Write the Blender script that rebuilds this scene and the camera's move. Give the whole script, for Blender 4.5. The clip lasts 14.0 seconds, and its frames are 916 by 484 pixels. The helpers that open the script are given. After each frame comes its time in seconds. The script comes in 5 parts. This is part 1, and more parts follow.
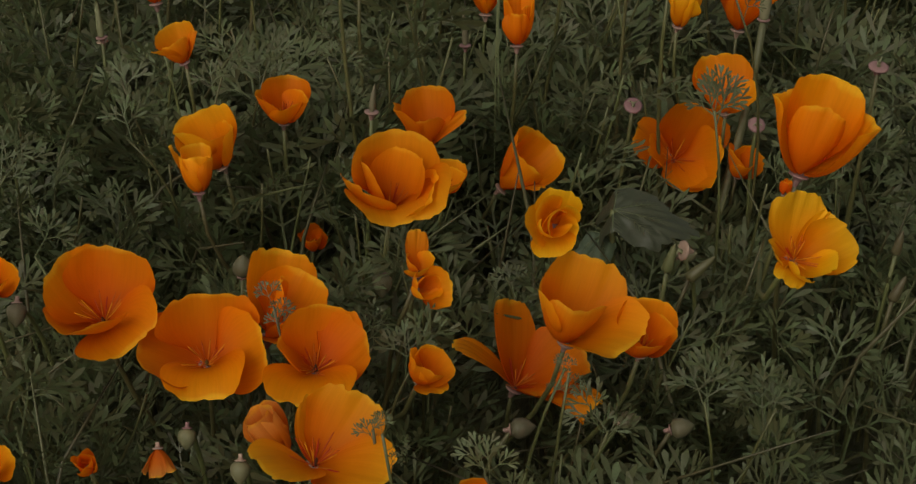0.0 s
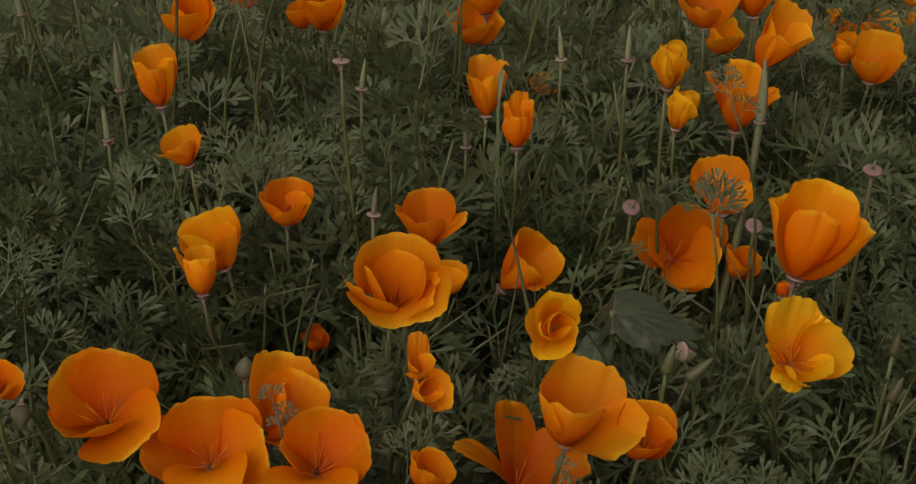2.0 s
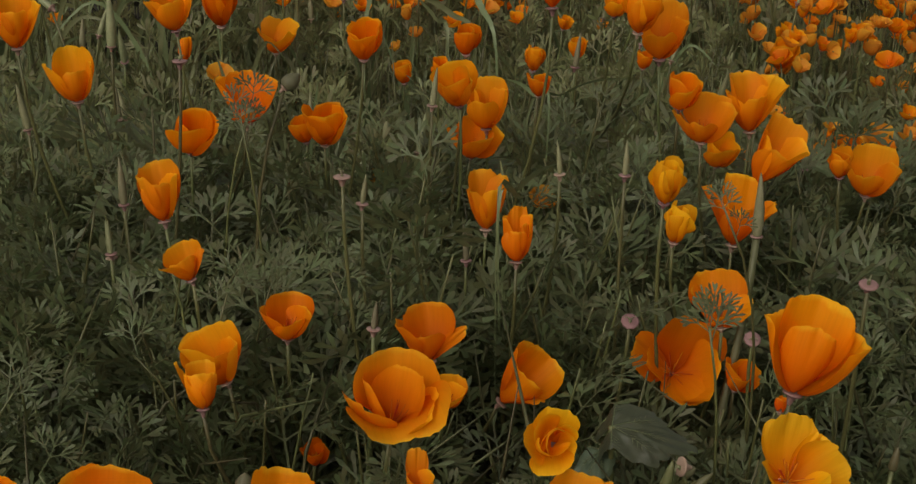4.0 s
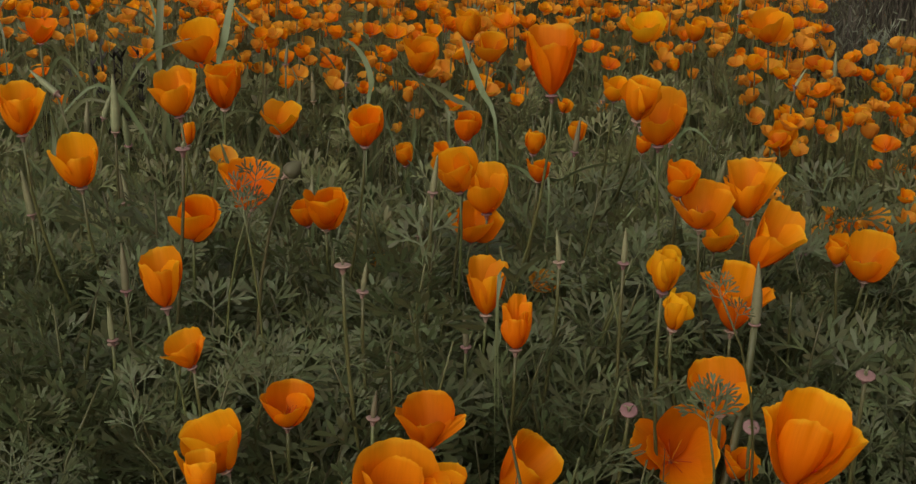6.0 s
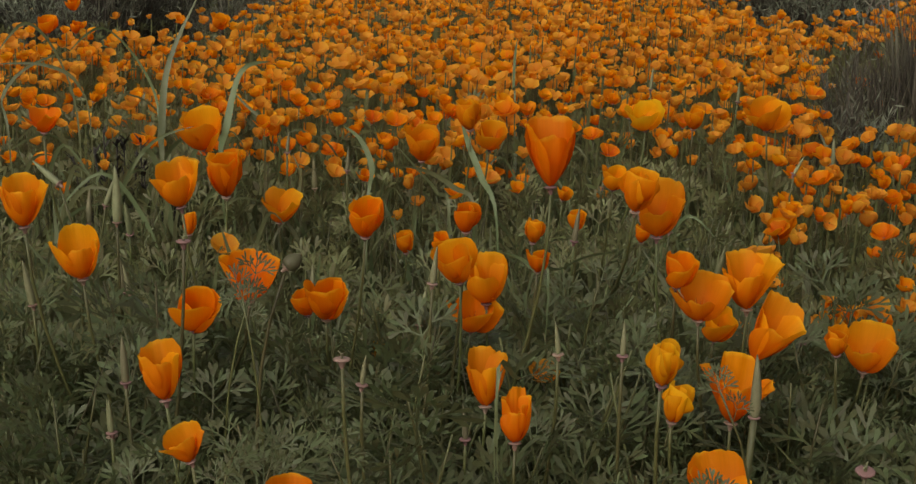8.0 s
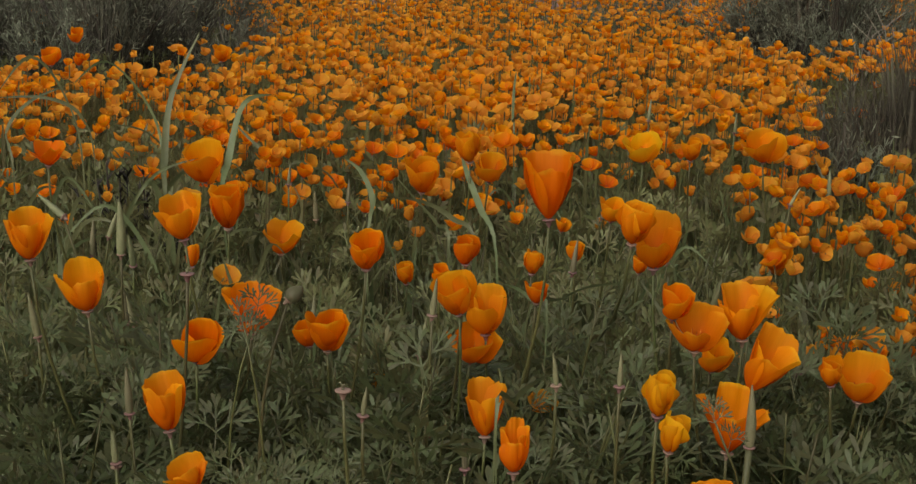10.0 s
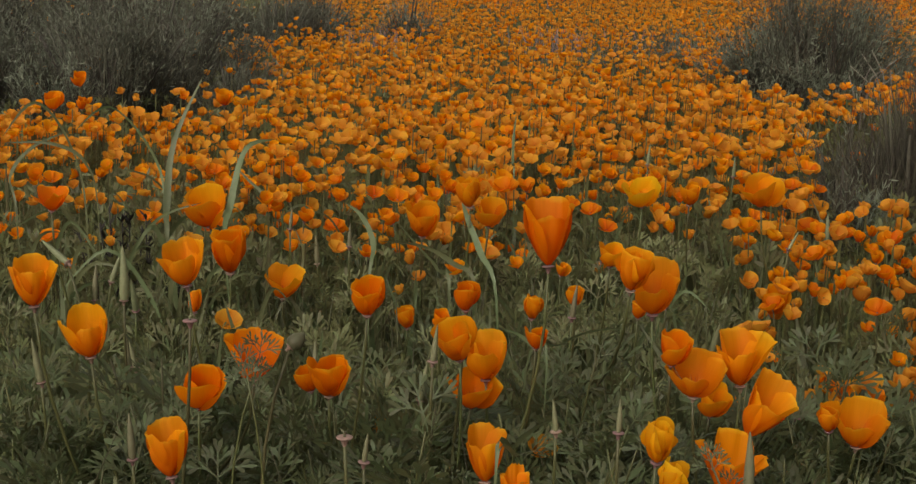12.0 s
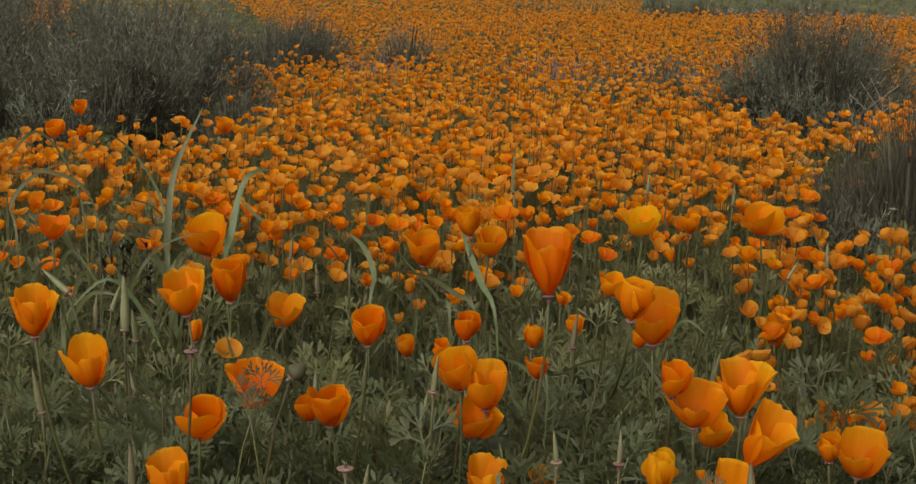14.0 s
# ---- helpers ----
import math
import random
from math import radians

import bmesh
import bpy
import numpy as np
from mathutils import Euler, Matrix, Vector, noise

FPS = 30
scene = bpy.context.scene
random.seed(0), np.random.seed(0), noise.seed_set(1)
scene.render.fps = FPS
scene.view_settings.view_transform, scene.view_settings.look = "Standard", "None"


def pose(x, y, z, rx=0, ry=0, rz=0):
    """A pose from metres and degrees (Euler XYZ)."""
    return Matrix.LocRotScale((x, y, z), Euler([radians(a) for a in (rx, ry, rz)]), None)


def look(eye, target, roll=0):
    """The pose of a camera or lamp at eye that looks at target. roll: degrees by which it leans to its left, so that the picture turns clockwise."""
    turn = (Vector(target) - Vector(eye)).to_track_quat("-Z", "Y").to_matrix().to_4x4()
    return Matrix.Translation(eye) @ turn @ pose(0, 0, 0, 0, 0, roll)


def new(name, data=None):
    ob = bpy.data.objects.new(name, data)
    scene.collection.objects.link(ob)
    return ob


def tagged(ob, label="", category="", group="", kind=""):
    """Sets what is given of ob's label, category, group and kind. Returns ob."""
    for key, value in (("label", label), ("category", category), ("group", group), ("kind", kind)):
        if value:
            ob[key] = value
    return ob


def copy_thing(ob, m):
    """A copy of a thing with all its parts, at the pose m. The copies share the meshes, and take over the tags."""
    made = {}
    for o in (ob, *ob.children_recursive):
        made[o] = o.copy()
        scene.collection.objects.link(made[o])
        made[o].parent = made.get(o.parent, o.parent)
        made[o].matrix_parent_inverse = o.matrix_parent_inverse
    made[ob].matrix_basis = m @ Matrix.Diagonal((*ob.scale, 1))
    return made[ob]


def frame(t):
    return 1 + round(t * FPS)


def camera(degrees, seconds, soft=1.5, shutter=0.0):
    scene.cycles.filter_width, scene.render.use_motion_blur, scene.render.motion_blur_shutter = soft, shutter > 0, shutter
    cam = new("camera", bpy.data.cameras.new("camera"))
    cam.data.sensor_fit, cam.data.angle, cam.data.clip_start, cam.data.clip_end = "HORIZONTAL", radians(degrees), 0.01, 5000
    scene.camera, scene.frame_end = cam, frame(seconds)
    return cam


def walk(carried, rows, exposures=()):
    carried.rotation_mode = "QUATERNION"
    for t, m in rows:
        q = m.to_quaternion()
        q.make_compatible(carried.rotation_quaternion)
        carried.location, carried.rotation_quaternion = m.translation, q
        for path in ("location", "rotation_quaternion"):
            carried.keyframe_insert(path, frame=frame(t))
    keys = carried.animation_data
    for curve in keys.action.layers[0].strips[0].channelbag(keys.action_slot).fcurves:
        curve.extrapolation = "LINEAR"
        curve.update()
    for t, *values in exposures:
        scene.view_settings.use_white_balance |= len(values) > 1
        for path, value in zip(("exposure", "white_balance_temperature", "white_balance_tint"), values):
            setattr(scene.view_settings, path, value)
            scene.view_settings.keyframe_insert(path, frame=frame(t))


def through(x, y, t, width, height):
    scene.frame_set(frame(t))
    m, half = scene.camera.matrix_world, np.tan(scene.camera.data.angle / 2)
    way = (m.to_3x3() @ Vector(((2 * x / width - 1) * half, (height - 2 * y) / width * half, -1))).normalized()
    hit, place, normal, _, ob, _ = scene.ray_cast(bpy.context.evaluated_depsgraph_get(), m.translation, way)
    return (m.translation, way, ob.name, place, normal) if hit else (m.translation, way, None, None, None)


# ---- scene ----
# ---- camera ----
cam = camera(33.57, 14.0, soft=1.4)
# seconds, x, y, z in metres, pitch, yaw and roll in degrees
ROWS = [
    (0, 0.0003, 0.0000, 0.6825, -27.570, -0.661, 1.190),
    (0.5, -0.0010, -0.0049, 0.6854, -27.499, -0.719, 1.206),
    (1, 0.0019, -0.0017, 0.6881, -27.034, -0.538, 1.209),
    (1.5, -0.0024, -0.0047, 0.6887, -25.470, -0.741, 1.196),
    (2, 0.0007, -0.0072, 0.6936, -24.124, -0.509, 1.066),
    (2.5, 0.0012, -0.0100, 0.6948, -22.858, -0.469, 1.036),
    (3, 0.0015, -0.0105, 0.6958, -21.708, -0.420, 0.993),
    (5.5, 0.0054, -0.0164, 0.7130, -18.182, -0.188, 0.928),
    (6, 0.0050, -0.0166, 0.7158, -17.346, -0.171, 0.957),
    (6.5, 0.0065, -0.0169, 0.7199, -16.487, -0.110, 0.973),
    (7, 0.0066, -0.0190, 0.7243, -15.728, -0.088, 0.908),
    (7.5, 0.0078, -0.0186, 0.7275, -14.994, -0.029, 0.902),
    (8, 0.0070, -0.0181, 0.7277, -14.347, -0.047, 0.901),
    (10.5, 0.0081, -0.0438, 0.7397, -12.993, -0.009, 0.805),
    (11, 0.0070, -0.0476, 0.7425, -12.575, -0.019, 0.806),
    (11.5, 0.0083, -0.0486, 0.7445, -12.160, 0.019, 0.778),
    (12, 0.0080, -0.0500, 0.7461, -11.779, 0.028, 0.781),
    (12.5, 0.0081, -0.0508, 0.7473, -11.414, 0.037, 0.779),
    (13, 0.0075, -0.0509, 0.7484, -11.107, 0.026, 0.788),
    (13.5, 0.0075, -0.0522, 0.7497, -10.932, 0.029, 0.776),
    (14, 0.0070, -0.0525, 0.7502, -10.778, 0.025, 0.792),
]
walk(cam, [(t, pose(x, y, z, 90 + pitch, 0, yaw) @ pose(0, 0, 0, 0, 0, roll)) for t, x, y, z, pitch, yaw, roll in ROWS],
     exposures=[(0.0, -0.67, 6800, 10), (3.0, -0.48, 6800, 10), (8.0, -0.33, 6800, 10), (14.0, -0.24, 6800, 10)])

# ---- light: an even overcast sky ----
world = bpy.data.worlds.new("overcast_sky")
scene.world = world
world.use_nodes = True
wn, wl = world.node_tree.nodes, world.node_tree.links
sky = wn.new("ShaderNodeTexSky")
sky.sky_type, sky.sun_disc = "NISHITA", False
sky.sun_elevation, sky.sun_rotation = radians(38), radians(207)
sky.air_density, sky.dust_density, sky.ozone_density = 1.6, 5.0, 1.0
soft_sky = wn.new("ShaderNodeHueSaturation")
soft_sky.inputs["Saturation"].default_value = 0.2
wl.new(sky.outputs[0], soft_sky.inputs["Color"])
wl.new(soft_sky.outputs[0], wn["Background"].inputs[0])
wn["Background"].inputs[1].default_value = 0.125
sun = new("sun", bpy.data.lights.new("sun", "SUN"))
sun.data.energy, sun.data.angle, sun.data.color = 1.55, radians(70), (1.0, 0.94, 0.84)
sun.matrix_world = look((-2.6, -3.6, 4.4), (0, 1.5, 0))


# ---- materials ----
def shader(name):
    m = bpy.data.materials.new(name)
    m.use_nodes = True
    t = m.node_tree
    return m, t, t.nodes["Principled BSDF"], t.nodes["Material Output"]


def node(t, kind, links=(), **values):
    n = t.nodes.new(kind)
    for key, v in values.items():
        n.inputs[key.replace("_", " ")].default_value = v
    for socket, source in links:
        t.links.new(source, n.inputs[socket])
    return n


def ramp(t, source, *stops):
    n = node(t, "ShaderNodeValToRGB", [(0, source)])
    n.color_ramp.elements[0].position, n.color_ramp.elements[0].color = stops[0][0], (*stops[0][1], 1)
    n.color_ramp.elements[1].position, n.color_ramp.elements[1].color = stops[-1][0], (*stops[-1][1], 1)
    for at, c in stops[1:-1]:
        n.color_ramp.elements.new(at).color = (*c, 1)
    return n.outputs[0]


def chance(t):
    """A number per object and per loose piece, 0 to 1."""
    a = node(t, "ShaderNodeObjectInfo").outputs["Random"]
    b = node(t, "ShaderNodeNewGeometry").outputs["Random Per Island"]
    s = t.nodes.new("ShaderNodeMath")
    s.operation = "ADD"
    t.links.new(a, s.inputs[0])
    t.links.new(b, s.inputs[1])
    w = t.nodes.new("ShaderNodeMath")
    w.operation = "FRACT"
    t.links.new(s.outputs[0], w.inputs[0])
    return w.outputs[0]


def varied(t, colour, source, spread_h, spread_v):
    """Shift a colour's hue and value by a number 0 to 1."""
    h = node(t, "ShaderNodeMapRange", [(0, source)], To_Min=0.5 - spread_h, To_Max=0.5 + spread_h)
    v = node(t, "ShaderNodeMapRange", [(0, source)], To_Min=1 - spread_v, To_Max=1 + spread_v)
    n = node(t, "ShaderNodeHueSaturation", [("Hue", h.outputs[0]), ("Value", v.outputs[0]), ("Color", colour)])
    return n.outputs[0]


def petal_material(name, foot, middle, rim):
    """Satin petal: fine veins fan out from the foot, light comes through it."""
    m, t, b, out = shader(name)
    uv = node(t, "ShaderNodeUVMap").outputs[0]
    sep = node(t, "ShaderNodeSeparateXYZ", [(0, uv)])
    blotch = node(t, "ShaderNodeTexNoise", [("Vector", node(t, "ShaderNodeTexCoord").outputs["Object"])], Scale=70.0, Detail=3.0)
    mix = t.nodes.new("ShaderNodeMath")
    mix.operation = "MULTIPLY_ADD"
    t.links.new(blotch.outputs[0], mix.inputs[0])
    mix.inputs[1].default_value = 0.22
    lower = t.nodes.new("ShaderNodeMath")
    lower.operation = "SUBTRACT"
    t.links.new(sep.outputs[1], lower.inputs[0])
    lower.inputs[1].default_value = 0.092
    t.links.new(lower.outputs[0], mix.inputs[2])
    c = ramp(t, mix.outputs[0], (0.0, foot), (0.5, middle), (0.93, rim), (1.0, [min(1, 0.4 * a + 0.6 * b) for a, b in zip(rim, (0.98, 0.55, 0.03))]))
    c = varied(t, c, chance(t), 0.008, 0.10)
    stretch = node(t, "ShaderNodeMapping", [("Vector", uv)])
    stretch.inputs["Scale"].default_value = (52, 2.0, 1)
    veins = node(t, "ShaderNodeTexNoise", [("Vector", stretch.outputs[0])], Scale=1.0, Detail=4.0, Roughness=0.6)
    lines = ramp(t, veins.outputs[0], (0.3, (0.84, 0.80, 0.78)), (0.62, (1.0, 1.0, 1.0)))
    mul = node(t, "ShaderNodeMix")
    mul.data_type, mul.blend_type = "RGBA", "MULTIPLY"
    mul.inputs["Factor"].default_value = 0.42
    t.links.new(c, mul.inputs["A"])
    t.links.new(lines, mul.inputs["B"])
    colour = mul.outputs["Result"]
    bump = node(t, "ShaderNodeBump", [("Height", veins.outputs[0])], Strength=0.3, Distance=0.0006)
    t.links.new(colour, b.inputs["Base Color"])
    t.links.new(bump.outputs[0], b.inputs["Normal"])
    b.inputs["Roughness"].default_value = 0.55
    b.inputs["Specular IOR Level"].default_value = 0.12
    through_light = node(t, "ShaderNodeBsdfTranslucent", [("Color", colour)])
    both = node(t, "ShaderNodeMixShader", [(1, b.outputs[0]), (2, through_light.outputs[0])], Fac=0.5)
    t.links.new(both.outputs[0], out.inputs[0])
    return m


ORANGE = petal_material("petal_orange", (0.63, 0.098, 0.002), (0.80, 0.192, 0.003), (0.85, 0.262, 0.005))
AMBER = petal_material("petal_amber", (0.68, 0.128, 0.002), (0.81, 0.235, 0.004), (0.87, 0.340, 0.009))
YELLOW = petal_material("petal_yellow", (0.74, 0.165, 0.002), (0.86, 0.350, 0.006), (0.90, 0.490, 0.015))
DEEP = petal_material("petal_deep", (0.70, 0.10, 0.002), (0.82, 0.15, 0.002), (0.87, 0.20, 0.003))
PALE = petal_material("petal_wilted", (0.62, 0.12, 0.005), (0.72, 0.19, 0.010), (0.78, 0.31, 0.05))
FIELD = petal_material("petal_field", (0.66, 0.214, 0.017), (0.75, 0.296, 0.027), (0.80, 0.362, 0.042))
TONES = {ORANGE: "orange", AMBER: "amber-orange", YELLOW: "yellow-orange", DEEP: "deep orange", PALE: "wilted orange"}


def plant_material(name, dark, light, rough=0.5, through=0.2, scale=90.0, vary=0.26):
    m, t, b, out = shader(name)
    pos = node(t, "ShaderNodeTexCoord").outputs["Object"]
    fine = node(t, "ShaderNodeTexNoise", [("Vector", pos)], Scale=scale, Detail=5.0, Roughness=0.65)
    broad = node(t, "ShaderNodeTexNoise", [("Vector", node(t, "ShaderNodeNewGeometry").outputs["Position"])], Scale=7.0, Detail=2.0)
    add = t.nodes.new("ShaderNodeMath")
    add.operation = "MULTIPLY_ADD"
    t.links.new(broad.outputs[0], add.inputs[0])
    add.inputs[1].default_value = 0.9
    half = t.nodes.new("ShaderNodeMath")
    half.operation = "MULTIPLY_ADD"
    t.links.new(fine.outputs[0], half.inputs[0])
    half.inputs[1].default_value, half.inputs[2].default_value = 0.7, -0.3
    t.links.new(half.outputs[0], add.inputs[2])
    c = ramp(t, add.outputs[0], (0.2, dark), (0.85, light))
    c = varied(t, c, chance(t) if vary < 0.4 else node(t, "ShaderNodeObjectInfo").outputs["Random"], 0.034, vary)
    t.links.new(c, b.inputs["Base Color"])
    b.inputs["Roughness"].default_value = rough
    b.inputs["Specular IOR Level"].default_value = 0.35
    bump = node(t, "ShaderNodeBump", [("Height", fine.outputs[0])], Strength=0.3, Distance=0.001)
    t.links.new(bump.outputs[0], b.inputs["Normal"])
    if through:
        glow = node(t, "ShaderNodeBsdfTranslucent", [("Color", c)])
        both = node(t, "ShaderNodeMixShader", [(1, b.outputs[0]), (2, glow.outputs[0])], Fac=through)
        t.links.new(both.outputs[0], out.inputs[0])
    return m


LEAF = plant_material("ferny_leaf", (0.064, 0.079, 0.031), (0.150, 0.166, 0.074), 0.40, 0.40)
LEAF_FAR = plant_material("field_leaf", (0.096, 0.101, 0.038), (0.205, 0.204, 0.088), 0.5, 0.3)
STEM = plant_material("stem_green", (0.050, 0.058, 0.018), (0.118, 0.112, 0.040), 0.45, 0.0, 140.0)
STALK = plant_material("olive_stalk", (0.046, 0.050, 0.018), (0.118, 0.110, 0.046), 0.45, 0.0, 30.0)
CAPSULE = plant_material("capsule_green", (0.115, 0.120, 0.056), (0.235, 0.220, 0.125), 0.5, 0.0, 160.0)
BUD_SKIN = plant_material("bud_skin", (0.070, 0.080, 0.034), (0.14, 0.115, 0.065), 0.6, 0.0, 160.0)
DISC = plant_material("pink_disc", (0.19, 0.110, 0.088), (0.35, 0.22, 0.185), 0.55, 0.1, 200.0)
STAMEN = plant_material("stamen_orange", (0.54, 0.105, 0.003), (0.68, 0.17, 0.005), 0.6, 0.2, 300.0)
HEART = plant_material("flower_heart", (0.05, 0.03, 0.015), (0.16, 0.08, 0.02), 0.7, 0.0, 300.0)
GRASS = plant_material("grass_blade", (0.080, 0.100, 0.042), (0.172, 0.186, 0.088), 0.42, 0.25, 60.0)
BROAD_LEAF = plant_material("broad_leaf", (0.024, 0.036, 0.018), (0.076, 0.094, 0.052), 0.45, 0.1, 110.0)
SAGE = plant_material("sage_leaf", (0.042, 0.047, 0.029), (0.215, 0.220, 0.155), 0.7, 0.15, 9.0, 0.40)
TWIG = plant_material("grey_twig", (0.020, 0.018, 0.012), (0.105, 0.093, 0.068), 0.8, 0.0, 40.0)
DARK_STALK = plant_material("dark_stalk", (0.028, 0.024, 0.016), (0.100, 0.086, 0.058), 0.8, 0.0, 60.0)
DARK_WEED = plant_material("dark_weed_leaf", (0.012, 0.010, 0.008), (0.042, 0.035, 0.026), 0.8, 0.0, 60.0)
PALE_TWIG = plant_material("pale_twig", (0.15, 0.13, 0.10), (0.27, 0.24, 0.20), 0.8, 0.0, 60.0)
DUST = plant_material("path_dust", (0.22, 0.18, 0.14), (0.34, 0.28, 0.22), 0.95, 0.0, 3.0)
WEED = plant_material("dry_weed", (0.20, 0.13, 0.12), (0.34, 0.25, 0.24), 0.8, 0.1, 40.0)


def soil_material():
    m, t, b, out = shader("dark_soil")
    pos = node(t, "ShaderNodeTexCoord").outputs["Object"]
    grit = node(t, "ShaderNodeTexNoise", [("Vector", pos)], Scale=60.0, Detail=8.0, Roughness=0.7)
    broad = node(t, "ShaderNodeTexNoise", [("Vector", pos)], Scale=1.3, Detail=4.0)
    c1 = ramp(t, grit.outputs[0], (0.3, (0.060, 0.055, 0.036)), (0.7, (0.155, 0.135, 0.090)))
    c2 = ramp(t, broad.outputs[0], (0.4, (0.72, 0.98, 0.62)), (0.65, (1.1, 1.08, 0.8)))
    mul = node(t, "ShaderNodeMix")
    mul.data_type, mul.blend_type = "RGBA", "MULTIPLY"
    mul.inputs["Factor"].default_value = 1.0
    t.links.new(c1, mul.inputs["A"])
    t.links.new(c2, mul.inputs["B"])
    t.links.new(mul.outputs["Result"], b.inputs["Base Color"])
    b.inputs["Roughness"].default_value = 0.95
    bump = node(t, "ShaderNodeBump", [("Height", grit.outputs[0])], Strength=0.8, Distance=0.01)
    t.links.new(bump.outputs[0], b.inputs["Normal"])
    return m


SOIL = soil_material()


# ---- mesh tools: a shape is (vertices, triangles, uv per vertex) ----
def strip(points, widths, side):
    """A ribbon along points; side gives the direction of its width."""
    v, f, uv = [], [], []
    n = len(points)
    for i, (p, w) in enumerate(zip(points, widths)):
        s = np.asarray(side[i] if np.ndim(side) == 2 else side, float)
        v += [p - s * w / 2, p + s * w / 2]
        uv += [(0, i / (n - 1)), (1, i / (n - 1))]
    for i in range(n - 1):
        a = 2 * i
        f += [(a, a + 1, a + 3), (a, a + 3, a + 2)]
    return np.array(v), np.array(f), np.array(uv)


def tube(points, radii, sides=6):
    """A tapered round stalk along points, closed at its end."""
    points = np.asarray(points, float)
    v, f, uv = [], [], []
    n = len(points)
    for i in range(n):
        d = points[min(i + 1, n - 1)] - points[max(i - 1, 0)]
        d /= np.linalg.norm(d) + 1e-9
        a = np.cross(d, (1, 0, 0) if abs(d[0]) < 0.8 else (0, 1, 0))
        a /= np.linalg.norm(a)
        b = np.cross(d, a)
        for k in range(sides):
            q = 2 * math.pi * k / sides
            v.append(points[i] + radii[i] * (math.cos(q) * a + math.sin(q) * b))
            uv.append((k / sides, i / (n - 1)))
    for i in range(n - 1):
        for k in range(sides):
            p, q = i * sides + k, i * sides + (k + 1) % sides
            f += [(p, q, q + sides), (p, q + sides, p + sides)]
    e = len(v)
    v.append(points[-1])
    uv.append((0, 1))
    f += [((n - 1) * sides + k, (n - 1) * sides + (k + 1) % sides, e) for k in range(sides)]
    return np.array(v), np.array(f), np.array(uv)


def turned(profile, sides=12):
    """A body of revolution about z from rows of (radius, height)."""
    v, f, uv = [], [], []
    n = len(profile)
    for i, (r, h) in enumerate(profile):
        for k in range(sides):
            q = 2 * math.pi * k / sides
            v.append((r * math.cos(q), r * math.sin(q), h))
            uv.append((k / sides, i / (n - 1)))
    for i in range(n - 1):
        for k in range(sides):
            p, q = i * sides + k, i * sides + (k + 1) % sides
            f += [(p, q, q + sides), (p, q + sides, p + sides)]
    return np.array(v), np.array(f), np.array(uv)


def joined(shapes):
    v, f, uv, at = [], [], [], 0
    for a, b, c in shapes:
        v.append(a), f.append(b + at), uv.append(c)
        at += len(a)
    return np.concatenate(v), np.concatenate(f), np.concatenate(uv)


def moved(shape, m):
    m = np.array(m)
    return shape[0] @ m[:3, :3].T + m[:3, 3], shape[1], shape[2]


def mesh_of(name, shape, material):
    v, f, uv = shape
    me = bpy.data.meshes.new(name)
    me.vertices.add(len(v))
    me.vertices.foreach_set("co", np.asarray(v, np.float32).ravel())
    me.loops.add(f.size)
    me.loops.foreach_set("vertex_index", np.asarray(f, np.int32).ravel())
    me.polygons.add(len(f))
    me.polygons.foreach_set("loop_start", np.arange(0, f.size, 3, dtype=np.int32))
    me.polygons.foreach_set("use_smooth", np.ones(len(f), bool))
    me.uv_layers.new(name="UVMap").data.foreach_set("uv", np.asarray(uv, np.float32)[f.ravel()].ravel())
    me.materials.append(material)
    me.update(calc_edges=True)
    me.validate()
    return me


def part(name, shape, material, parent, label=""):
    """One mesh object under a thing; shape may be a ready mesh."""
    me = shape if isinstance(shape, bpy.types.Mesh) else mesh_of(name, shape, material)
    ob = new(name, me)
    ob.parent = parent
    return tagged(ob, label)


def scattered(shapes, kinds, places, turns, sizes):
    """Many copies of a few shapes joined into one: kinds picks the shape, turns are 3 x 3."""
    v, f, uv, at = [], [], [], 0
    for k, shape in enumerate(shapes):
        mine = np.where(kinds == k)[0]
        if not len(mine):
            continue
        a = np.einsum("nij,vj->nvi", turns[mine] * sizes[mine][:, None, None], shape[0]) + places[mine][:, None, :]
        n = len(shape[0])
        v.append(a.reshape(-1, 3))
        f.append((shape[1][None] + (np.arange(len(mine)) * n)[:, None, None]).reshape(-1, 3) + at)
        uv.append(np.tile(shape[2], (len(mine), 1)))
        at += n * len(mine)
    return np.concatenate(v), np.concatenate(f), np.concatenate(uv)


def turns_of(yaw, tip, toward):
    """Rotations: first a spin about z, then a lean by tip towards the azimuth toward (radians)."""
    out = []
    for a, b, c in zip(yaw, tip, toward):
        lean = Matrix.Rotation(b, 3, Vector((-math.sin(c), math.cos(c), 0)))
        out.append(np.array(lean @ Matrix.Rotation(a, 3, "Z")))
    return np.array(out)


